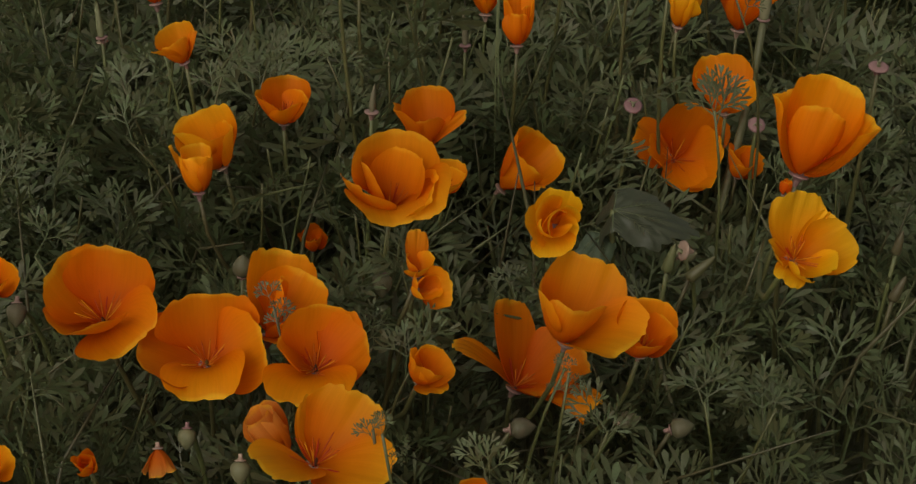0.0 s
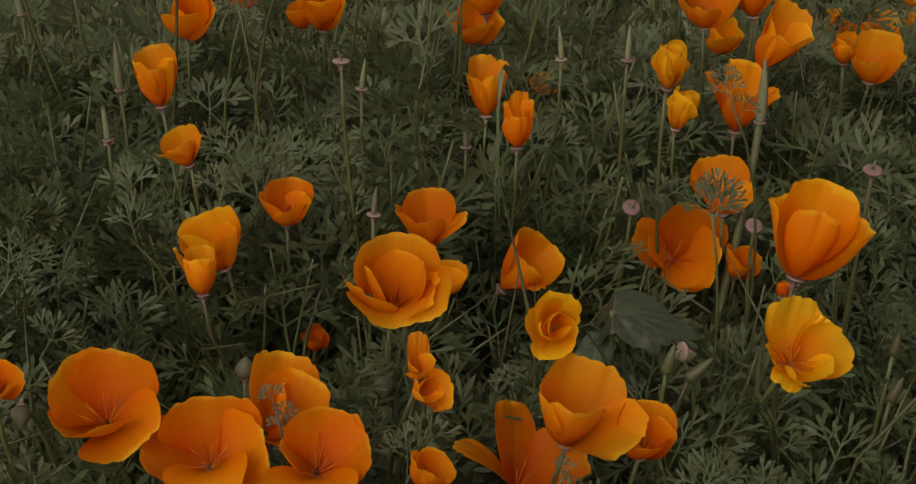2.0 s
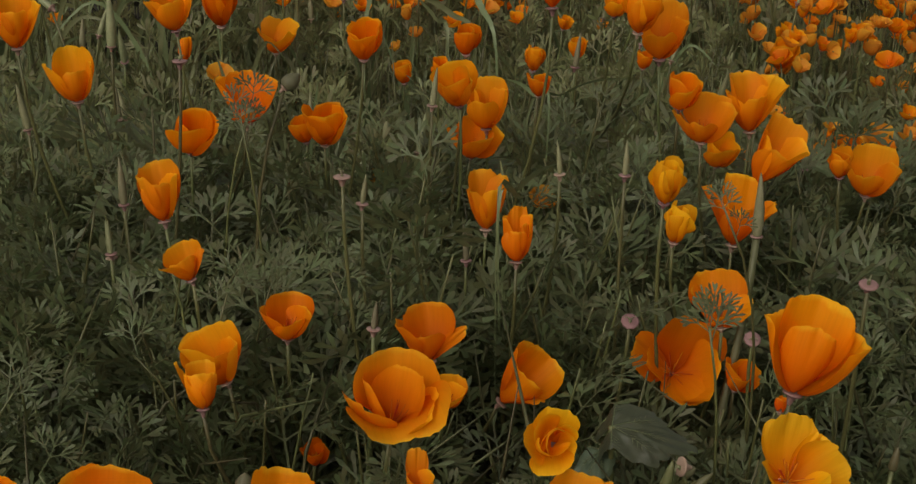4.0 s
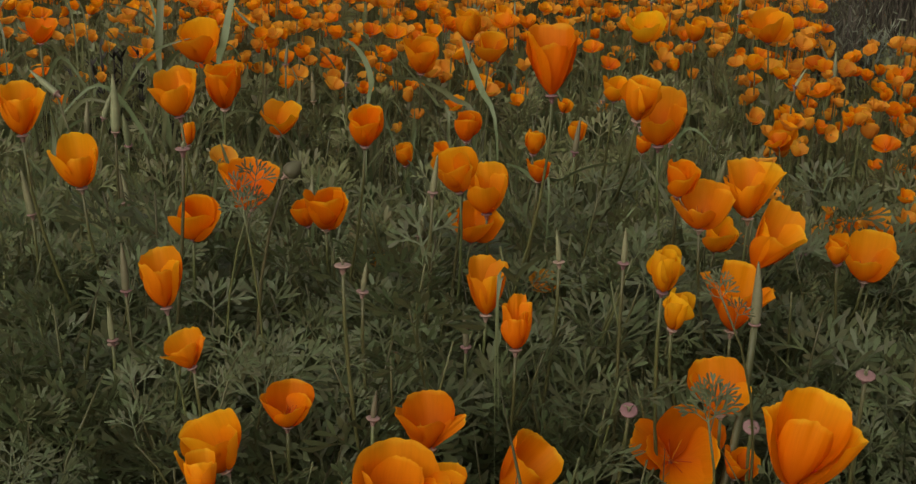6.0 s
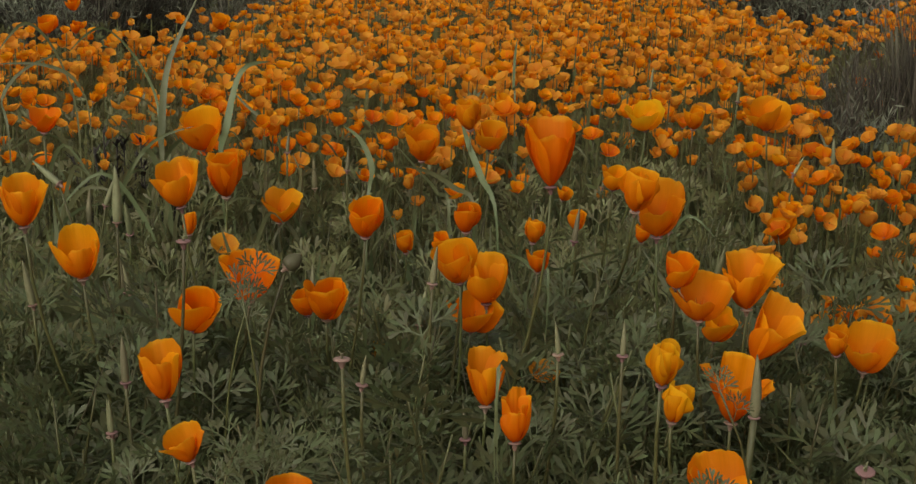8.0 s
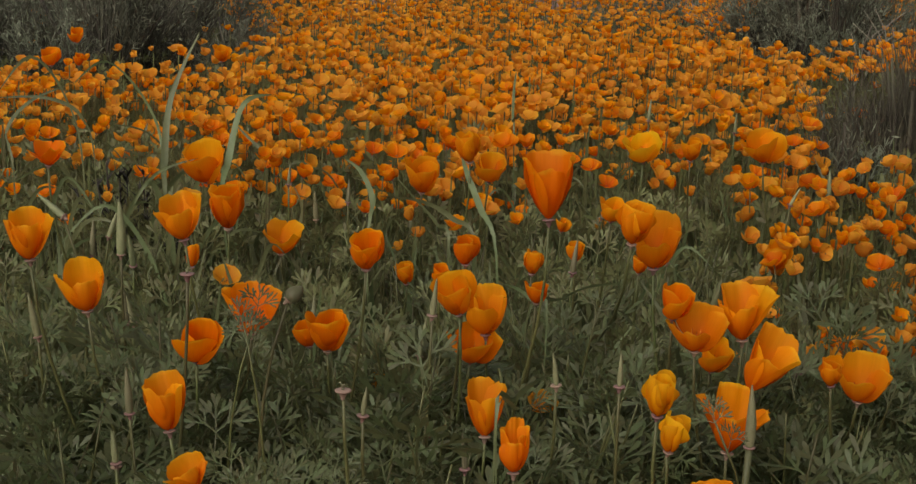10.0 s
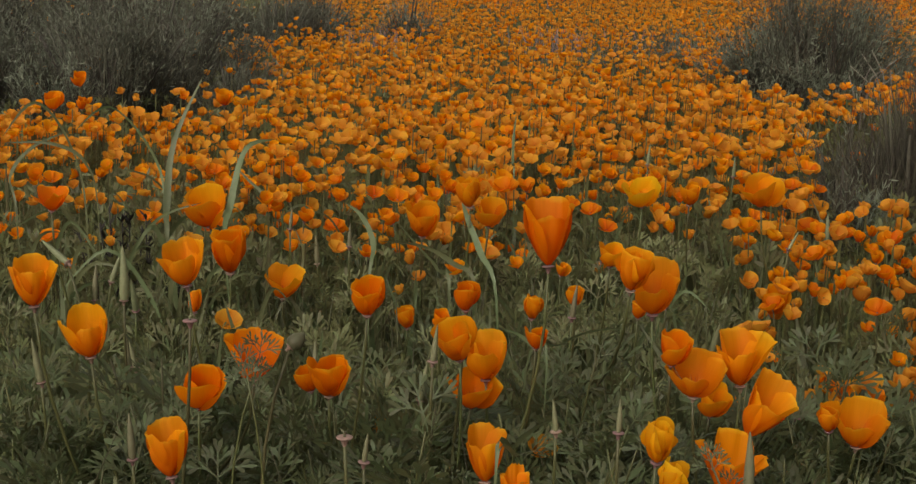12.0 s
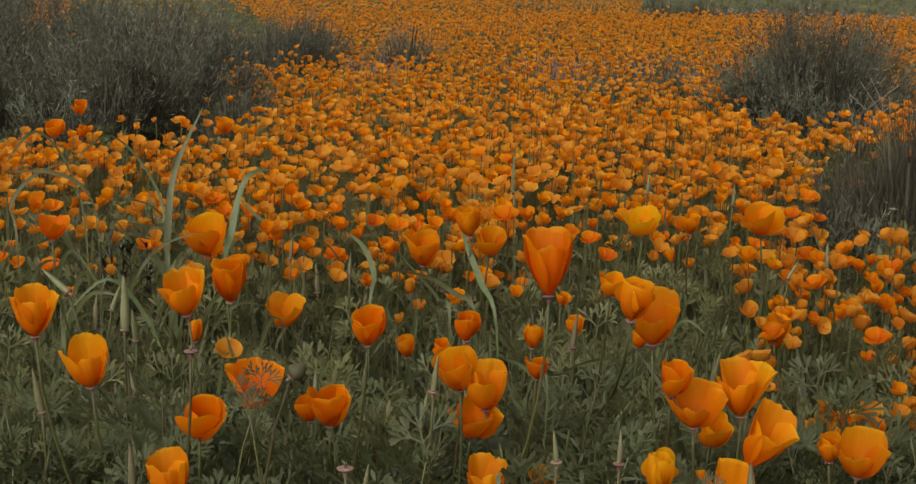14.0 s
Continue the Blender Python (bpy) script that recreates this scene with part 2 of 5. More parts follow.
# ---- poppies ----
def petal(rng, phi, length, broad, lean, bend, lip=6, slant=8, curl=0.9, ruffle=0.03, base_r=0.0016, nu=11, ns=10):
    """One fan-shaped petal. phi: its azimuth about the flower's axis; lean: degrees from the axis, steeper at the foot and
    closing towards the rim by bend; lip: how far the rim rolls out; curl: how closely it wraps round the axis; slant: one edge in, one out."""
    fine = np.linspace(0, 1, 41)
    angle = np.radians(lean + bend * (1 - 2 * fine) + 50 * min(1, max(0, (bend - 2) / 8)) * (np.exp(-fine / 0.16) - 0.16) + lip * np.clip((fine - 0.72) / 0.28, 0, 1) ** 2)
    r_line = base_r + length * np.concatenate([[0], np.cumsum(np.sin(angle[1:]) / 40)])
    h_line = length * np.concatenate([[0], np.cumsum(np.cos(angle[1:]) / 40)])
    wide = 0.5 * broad * length
    wrap = min(1.9, max(0.22, wide / max(r_line[-1], 0.004))) * curl
    ph, ph2, ph3 = rng.uniform(0, 6.28), rng.uniform(0, 6.28), rng.uniform(0, 6.28)
    notch, dip = rng.uniform(-0.6, 0.6), rng.uniform(0.0, 0.05)
    az, tilt = radians(phi), radians(slant)
    out = np.array((math.cos(az), math.sin(az), 0))
    along = np.array((-math.sin(az), math.cos(az), 0))
    us = [math.sin(math.pi * (i / nu - 0.5)) * (0.8 if nu < 4 else 1) for i in range(nu + 1)]
    tops = [max(0.05, 1 - abs(u) ** 4.4) ** 0.42 * (1 - 0.07 * u * u) - dip * math.exp(-((u - notch) / 0.10) ** 2) + 0.012 * math.sin(8 * u + ph)
            + 0.009 * math.sin(23 * u + ph3) + 0.014 * rng.uniform(-1, 1) for u in us]
    v, uv, f = [], [], []
    for u, top in zip(us, tops):
        for j in range(ns + 1):
            s = max(0.0, top * j / ns)
            q = np.interp(s, fine, angle)
            half = wide * (0.14 + 0.86 * math.sin(min(1.0, s / 0.74) * math.pi / 2) ** 0.8)
            turn = wrap * u
            radius = half / max(wrap, 0.05)
            face = -out * math.cos(q) + np.array((0, 0, math.sin(q)))
            side, lift = radius * math.sin(turn), radius * (1 - math.cos(turn))
            side, lift = side * math.cos(tilt) - lift * math.sin(tilt) * 0.4, lift * math.cos(tilt) + half * u * math.sin(tilt)
            lift += ruffle * length * s ** 2.5 * (math.sin(4.0 * u + ph) + 0.7 * math.sin(7.5 * u + ph2) + 0.30 * s * math.sin(17 * u + ph3))
            lift += 0.0045 * length * s * math.sin(26 * u + ph2) * (1 - s * s * 0.5)
            p = out * np.interp(s, fine, r_line) + np.array((0, 0, np.interp(s, fine, h_line))) + along * side + face * lift
            v.append(p)
            uv.append(((u + 1) / 2, s))
    for i in range(nu):
        for j in range(ns):
            a = i * (ns + 1) + j
            b = a + ns + 1
            f += [(a, b, b + 1), (a, b + 1, a + 1)]
    return np.array(v), np.array(f), np.array(uv)


def petals(rng, form, opening, length, spin, nu=11, ns=10, spread=(0, 0, 0, 0), sizes=(1, 1, 1, 1)):
    """The four petals of one flower of a common form, as shapes about its own axis."""
    broad, bend, lip, slant, curl, ruffle, wild = {
        "bowl": (1.6, 14, 8, 6, 0.9, 0.035, 5),
        "cup": (1.35, 17, 10, 15, 0.95, 0.045, 5),
        "goblet": (1.2, 9, 14, 15, 0.95, 0.045, 4),
        "twist": (1.35, 12, 8, 24, 1.10, 0.045, 4),
        "bud": (0.85, 20, 0, 16, 1.10, 0.012, 1),
        "ragged": (1.0, 4, 18, 12, 0.8, 0.080, 13),
    }[form]
    out = []
    for k in range(4):
        out.append(petal(rng, spin + 90 * k + rng.uniform(-10, 10), length * sizes[k] * rng.uniform(0.88, 1.04), broad * rng.uniform(0.92, 1.08),
                         opening + spread[k] + rng.gauss(0, wild) + (-3 if k % 2 else 2), bend, lip * rng.uniform(0.2, 1.8), slant, curl, ruffle, 0.0016 + 0.0006 * (k % 2), nu, ns))
    return out


def disc_shape(r):
    """The pink collar under a flower with the small cone below it."""
    return turned([(0.0012, -r * 1.7), (r * 0.45, -r * 1.1), (r * 0.62, -r * 0.5), (r * 1.18, -r * 0.42), (r * 1.27, -r * 0.22), (r * 1.0, -r * 0.12), (r * 0.5, -r * 0.14), (0.0005, -r * 0.14)], 10)


def stamen_shape(rng, length, wide):
    """Slender stamens that fan out and bend up a little, each with a long anther."""
    shapes = []
    for k in range(30):
        a, tip = rng.uniform(0, 6.28), wide * rng.uniform(0.25, 1.0)
        d = np.array([math.cos(a) * math.sin(tip), math.sin(a) * math.sin(tip), math.cos(tip)])
        L = min(length, 0.045) * rng.uniform(0.22, 0.42)
        up = np.array((0, 0, 0.10 * L))
        shapes.append(tube([d * 0.001, d * L * 0.4 + up * 0.3, d * L * 0.55 + up * 0.5, d * L * 0.9 + up, d * L + up * 1.3], [0.00018, 0.00018, 0.00032, 0.00032, 0.00015], 4))
    return joined(shapes)


def stalk_points(base, axis, root, steps=8):
    """A stalk that leaves the ground upright and ends along the flower's axis."""
    base, axis, root = np.array(base, float), np.array(axis, float), np.array(root, float)
    h = max(0.03, base[2] - root[2])
    p1, p2 = root + (0, 0, h * 0.35), base - axis * h * 0.35
    out = []
    for i in range(steps + 1):
        t = i / steps
        out.append((1 - t) ** 3 * root + 3 * (1 - t) ** 2 * t * p1 + 3 * (1 - t) * t * t * p2 + t ** 3 * base)
    return out


def leaning(lean, toward):
    """The turn that lays z over by lean degrees towards the azimuth toward."""
    return Matrix.Rotation(radians(lean), 4, Vector((-math.sin(radians(toward)), math.cos(radians(toward)), 0)))


FORM_WORDS = {
    "bowl": "wide-open {} poppy with stamens showing on a green stem",
    "cup": "half-open cup-shaped {} poppy on a slender green stem",
    "goblet": "tall goblet-shaped {} poppy with a pink collar on its stem",
    "twist": "tightly furled {} poppy on a slender green stem",
    "bud": "closed pointed {} poppy bud with a pink collar",
    "ragged": "loose ragged {} poppy with uneven petals on a green stem",
}


def poppy_of(base, length, form, opening, lean, toward, tone, rng, shapes, root, close):
    """A poppy of the petals given, with its collar, stamens and stem."""
    base = np.array(base, float)
    turn = leaning(lean, toward)
    axis = np.array(turn.to_3x3() @ Vector((0, 0, 1)))
    if root is None:
        drift = min(0.08, 0.35 * base[2])
        root = (base[0] + rng.uniform(-1, 1) * drift, base[1] + rng.uniform(0.3, 1.3) * drift, 0)
    thing = new("poppy")
    thing.location = root
    here = base - np.array(root)
    m = Matrix.Translation(here) @ turn
    r = 0.0045 * (length / 0.05) ** 0.5
    for shape in shapes:
        part("petal", moved(shape, m), tone, thing)
    part("collar", moved(disc_shape(r), m), DISC, thing, "pink collar under the petals")
    if form in ("bowl", "cup", "ragged") and close and opening > 20:
        tagged(part("stamen_tuft", moved(stamen_shape(rng, length, radians(min(opening, 60)) + 0.35), m), STAMEN, thing, "cluster of orange stamens"), kind="stuff")
    if form == "bowl" and close:
        part("pistil", moved(turned([(0.0012, 0.0), (0.0016, 0.0015), (0.0010, 0.0035), (0.0003, 0.006)], 6), m), HEART, thing, "dark heart of the flower")
    axis_in = axis * 0.8 + np.array((0, 0, 1.0))
    points = stalk_points(here - axis * r * 1.3, axis_in / np.linalg.norm(axis_in), (0, 0, 0))
    part("stem", tube(points, [0.0022 - 0.0008 * i / 8 for i in range(9)]), STEM, thing)
    return tagged(thing, FORM_WORDS[form].format(TONES[tone]), "poppy", "poppies in the field")


def poppy_at(base, length, form, opening, lean, toward, spin, tone, seed, root=None, nu=11, ns=10, spread=(0, 0, 0, 0), sizes=(1, 1, 1, 1)):
    rng = random.Random(seed)
    return poppy_of(base, length, form, opening, lean, toward, tone, rng, petals(rng, form, opening, length, spin, nu, ns, spread, sizes), root, nu > 6)


HEADS = []


def poppy(x, y, z, length, form, opening, lean, toward, spin, tone, seed, spread=(0, 0, 0, 0), root=None, sizes=(1, 1, 1, 1)):
    grid = (9, 7) if y > 1.9 else (14, 9) if y > 1.3 else (22, 12)
    HEADS.append((x, y, z, length))
    return poppy_at((x, y, z), length, form, opening, lean, toward, spin, tone, seed, root and (*root, 0), *grid, spread, sizes)


def bloom(x, y, z, lean, toward, tone, seed, *rows, root=None, heart=True):
    """A poppy with each petal given: (azimuth, length, breadth, lean, bend and, where it differs, lip, slant, curl, ruffle)."""
    rng = random.Random(seed)
    long, mean = max(row[1] for row in rows), sum(row[3] for row in rows[:4]) / 4
    grid = (30, 12) if y > 1.25 else (44, 16)
    shapes = [petal(rng, *(row if len(row) > 5 else (*row, 6, 14, 0.9, 0.04)), 0.0016 + 0.00025 * k, *grid) for k, row in enumerate(rows)]
    HEADS.append((x, y, z, long))
    form = "ragged" if len(rows) > 4 else "bowl" if mean > 41 else "goblet" if mean < 22 else "cup"
    return poppy_of((x, y, z), long, form, mean, lean, toward, tone, rng, shapes, root and (*root, 0), heart and y < 1.6)


def seed_stalk(name, x, y, z, lean, toward, seed, root=None, thick=0.0021, stem=None):
    rng = random.Random(seed)
    turn = leaning(lean, toward)
    axis = np.array(turn.to_3x3() @ Vector((0, 0, 1)))
    root = np.array((*root, 0.0) if root else (x + rng.uniform(-0.03, 0.03), y + rng.uniform(-0.01, 0.04), 0))
    thing = new(name)
    thing.location = root
    here = np.array((x, y, z)) - root
    up = axis * 0.8 + np.array((0, 0, 1.0))
    part("stem", tube(stalk_points(here, up / np.linalg.norm(up), (0, 0, 0)), [thick * (1 - 0.33 * i / 8) for i in range(9)]), stem or STEM, thing)
    return thing, Matrix.Translation(here) @ turn, rng


def seed_capsule(x, y, z, length, lean, toward, seed, root=None, thick=0.0021, stem=None):
    thing, m, rng = seed_stalk("seed_capsule", x, y, z, lean, toward, seed, root, thick, stem)
    r = 0.0042
    part("collar", moved(disc_shape(r), m), DISC, thing, "pink collar under the capsule")
    w, bend = max(0.0024, length * 0.092), rng.uniform(-0.06, 0.06)
    body = turned([(w * 0.8, 0.0), (w, length * 0.14), (w * 0.92, length * 0.4), (w * 0.6, length * 0.7), (w * 0.28, length * 0.92), (0.0003, length)], 10)
    v = body[0].copy()
    v[:, 0] += bend * v[:, 2] ** 2 / length
    ridged = v.copy()
    ridged[:, :2] *= np.where(np.arange(len(v)) % 2 == 0, 1.0, 0.9)[:, None]
    part("capsule", moved((ridged, body[1], body[2]), m), CAPSULE, thing, "ribbed pale green seed capsule")
    return tagged(thing, "slender pointed green seed capsule on a pink collar", "seed capsule", "seed capsules")


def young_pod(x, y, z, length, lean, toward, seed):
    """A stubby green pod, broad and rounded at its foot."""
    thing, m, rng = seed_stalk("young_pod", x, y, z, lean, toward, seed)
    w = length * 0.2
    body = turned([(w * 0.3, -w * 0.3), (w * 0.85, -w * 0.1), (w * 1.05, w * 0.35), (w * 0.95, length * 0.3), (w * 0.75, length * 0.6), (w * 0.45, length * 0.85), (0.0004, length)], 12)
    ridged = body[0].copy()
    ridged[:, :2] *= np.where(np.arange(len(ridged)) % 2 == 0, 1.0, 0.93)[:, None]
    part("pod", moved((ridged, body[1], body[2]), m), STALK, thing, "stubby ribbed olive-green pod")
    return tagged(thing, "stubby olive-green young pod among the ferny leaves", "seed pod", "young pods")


def bare_disc(x, y, z, lean, toward, seed):
    thing, m, rng = seed_stalk("spent_flower", x, y, z, lean, toward, seed)
    part("collar", moved(disc_shape(0.0055), m), DISC, thing, "bare pink collar")
    curls = [tube([(0, 0, 0.001), (0.0012 * math.cos(a), 0.0012 * math.sin(a), 0.003), (0.0035 * math.cos(a), 0.0035 * math.sin(a), 0.0045), (0.005 * math.cos(a), 0.005 * math.sin(a), 0.0036)],
                  [0.0012, 0.0007, 0.0005, 0.0003], 4) for a in (rng.uniform(0, 2), rng.uniform(2, 4), rng.uniform(4, 6))]
    part("style", moved(joined(curls), m), CAPSULE, thing, "curled yellowish styles")
    return tagged(thing, "spent flower with a bare pink collar and curled styles", "spent flower", "spent flowers")


def flower_bud(x, y, z, length, lean, toward, seed):
    thing, m, rng = seed_stalk("flower_bud", x, y, z, lean, toward, seed)
    w = length * 0.44
    part("collar", moved(disc_shape(w * 0.46), m), DISC, thing, "pinkish collar of the bud")
    body = turned([(w * 0.55, 0.0), (w * 0.95, length * 0.15), (w, length * 0.34), (w * 0.9, length * 0.55), (w * 0.62, length * 0.76), (w * 0.24, length * 0.93), (0.0003, length)], 12)
    part("bud_cap", moved(body, m), BUD_SKIN, thing, "pointed grey-green bud cap")
    return tagged(thing, "small nodding grey-green flower bud with pink collar", "flower bud", "flower buds")


def grass_blade(width, *points, seed=0):
    """A folded broad blade along a smooth line, rooted in the ground."""
    rng = random.Random(seed)
    p = [np.array(q) for q in points]
    foot = np.array((p[0][0] + rng.uniform(-0.02, 0.02), p[0][1] + 0.02, 0.0))
    ctrl = [foot] + p
    line = []
    for i in range(len(ctrl) - 1):
        a, b, c, d = ctrl[max(i - 1, 0)], ctrl[i], ctrl[i + 1], ctrl[min(i + 2, len(ctrl) - 1)]
        for t in np.linspace(0, 1, 6)[: 6 if i == len(ctrl) - 2 else 5]:
            line.append(0.5 * (2 * b + (c - a) * t + (2 * a - 5 * b + 4 * c - d) * t * t + (3 * b - a - 3 * c + d) * t ** 3))
    line = np.array(line)
    n = len(line)
    v, f, uv = [], [], []
    for i in range(n):
        d = line[min(i + 1, n - 1)] - line[max(i - 1, 0)]
        d /= np.linalg.norm(d) + 1e-9
        s = np.cross(d, (0.15, 1, 0.25))
        s /= np.linalg.norm(s) + 1e-9
        q = rng.uniform(-0.06, 0.06) + 0.5 * math.sin(i * 0.25 + seed)
        b = np.cross(d, s)
        s = s * math.cos(q) + b * math.sin(q)
        b = np.cross(d, s)
        w = width * min(1, 0.14 + 2.6 * max(0, i / n - 0.15)) * (1 - (i / (n - 1)) ** 4)
        v += [line[i] - s * w / 2 + b * w * 0.12, line[i], line[i] + s * w / 2 + b * w * 0.12]
        uv += [(0, i / n), (0.5, i / n), (1, i / n)]
    for i in range(n - 1):
        for k in (0, 1):
            a = 3 * i + k
            f += [(a, a + 1, a + 4), (a, a + 4, a + 3)]
    ob = new("grass_blade", mesh_of("grass_blade", (np.array(v) - foot, np.array(f), np.array(uv)), GRASS))
    ob.location = foot
    return tagged(ob, "broad arching blue-green grass blade among the poppies", "grass blade", "grass blades")


# ---- ferny leaves ----
def leaf_shape(rng, detail=2):
    """A finely divided leaf, 1 long along +y, in threes and threes again; it arches and its tips droop."""
    shapes = []

    def blade(p, ang, length, width, fine):
        d = np.array((math.sin(ang), math.cos(ang), 0))
        s = np.array((math.cos(ang), -math.sin(ang), rng.uniform(-0.5, 0.5)))
        if fine:
            pts, ws = [p, p + d * length * 0.72, p + d * length], [width * 0.45, width * 1.15, width * 0.3]
        else:
            pts, ws = [p, p + d * length * 0.6, p + d * length], [width * 0.6, width, width * 0.1]
        lift = rng.uniform(-0.25, 0.3) * length
        pts = [q + np.array((0, 0, lift * (i / (len(pts) - 1)) ** 2)) for i, q in enumerate(pts)]
        shapes.append(strip(pts, ws, s))

    def rib(p, q, w):
        d = q - p
        s = np.array((d[1], -d[0], 0)) / (np.linalg.norm(d) + 1e-9)
        shapes.append(strip([p, q], [w, w * 0.8], s))

    o = np.zeros(3)
    fork = np.array((0, 0.36 + rng.uniform(-0.05, 0.05), 0))
    rib(o, fork, 0.022)
    for a1 in (-0.95, 0.0, 0.95):
        a1 += rng.uniform(-0.15, 0.15)
        l1 = (0.22 if a1 else 0.26) * rng.uniform(0.85, 1.15)
        d1 = np.array((math.sin(a1), math.cos(a1), 0))
        e1 = fork + d1 * l1
        rib(fork, e1, 0.020)
        for a2 in (-0.68, 0.0, 0.68):
            a2 = a1 * 0.9 + a2 + rng.uniform(-0.15, 0.15)
            start = e1 if abs(a2 - a1) < 0.3 else fork + d1 * l1 * rng.uniform(0.7, 0.95)
            if detail == 0:
                d2 = np.array((math.sin(a2), math.cos(a2), rng.uniform(-0.2, 0.2)))
                shapes.append(strip([start, start + d2 * 0.26 * rng.uniform(0.8, 1.2)], [0.075, 0.03], (d2[1], -d2[0], 0.2)))
                continue
            if detail == 1:
                blade(start, a2, 0.26 * rng.uniform(0.8, 1.2), 0.075, False)
                continue
            l2 = 0.14 * rng.uniform(0.8, 1.2)
            d2 = np.array((math.sin(a2), math.cos(a2), 0))
            e2 = start + d2 * l2
            rib(start, e2, 0.024)
            for a3 in ((-0.5, 0.02, 0.5) if rng.random() < 0.35 else (-0.3, 0.34)):
                blade(start + d2 * l2 * (1.0 if abs(a3) < 0.1 else rng.uniform(0.6, 0.95)), a2 + a3 + rng.uniform(-0.12, 0.12), 0.20 * rng.uniform(0.65, 1.25), 0.041 * rng.uniform(0.8, 1.25), True)
    v, f, uv = joined(shapes)
    bend, cup = rng.uniform(0.1, 0.5), rng.uniform(-0.1, 0.35)
    v[:, 2] += -bend * v[:, 1] ** 2 * 0.6 + cup * np.abs(v[:, 0])
    return v, f, uv


leaf_rng = random.Random(5)
FINE = [leaf_shape(leaf_rng) for _ in range(9)]
COARSE = [leaf_shape(leaf_rng, 1) for _ in range(7)]
ROUGH = [leaf_shape(leaf_rng, 0) for _ in range(7)]
FINE_MESHES = [mesh_of("leaf", s, LEAF) for s in FINE]


def upright(shape):
    """Turn a leaf that lies along +y to stand along +z, its face to the side."""
    v = shape[0]
    return np.stack([v[:, 0], -v[:, 2], v[:, 1]], 1), shape[1], shape[2]


FINE_UP, COARSE_UP, ROUGH_UP = [upright(s) for s in FINE], [upright(s) for s in COARSE], [upright(s) for s in ROUGH]

# ---- the ground: one sheet to the horizon, gently uneven ----
def ground_sheet():
    rings = np.concatenate([-np.geomspace(900, 3, 20), np.linspace(-2.5, 4, 62), np.linspace(4.4, 20, 40), np.geomspace(22, 900, 26)])
    across = np.concatenate([-np.geomspace(900, 5, 22), np.linspace(-4.6, 4.6, 61), np.geomspace(5, 900, 22)])
    v, f, uv = [], [], []
    cols = len(across)
    for y in rings:
        for k in range(cols):
            x = across[k]
            near = math.exp(-((y - 1.5) / 8) ** 2)
            z = 0.012 * noise.noise((x * 5, y * 5, 0)) * near + (0.25 * noise.noise((x * 0.05, y * 0.05, 3)) * min(1, max(0, (math.hypot(x, y) - 9) / 30)))
            v.append((x, y, z - 0.012))
            uv.append((x, y))
    for i in range(len(rings) - 1):
        for k in range(cols - 1):
            a = i * cols + k
            f += [(a, a + 1, a + cols + 1), (a, a + cols + 1, a + cols)]
    ob = new("ground", mesh_of("ground", (np.array(v), np.array(f), np.array(uv)), SOIL))
    tagged(ob, "dark bare soil under the plants", "ground", kind="structure")


ground_sheet()


# ---- broad leaves and leafy sprigs ----
def drooped(points):
    """Narrows a leaf and hangs the lobes behind its stalk."""
    p = np.array(points, float)
    p[:, :2] *= (0.55, 1.2)
    back = np.clip(-p[:, 1], 0, None)
    p[:, 2] -= 1.3 * back
    p[:, 1] += 0.7 * back
    return p


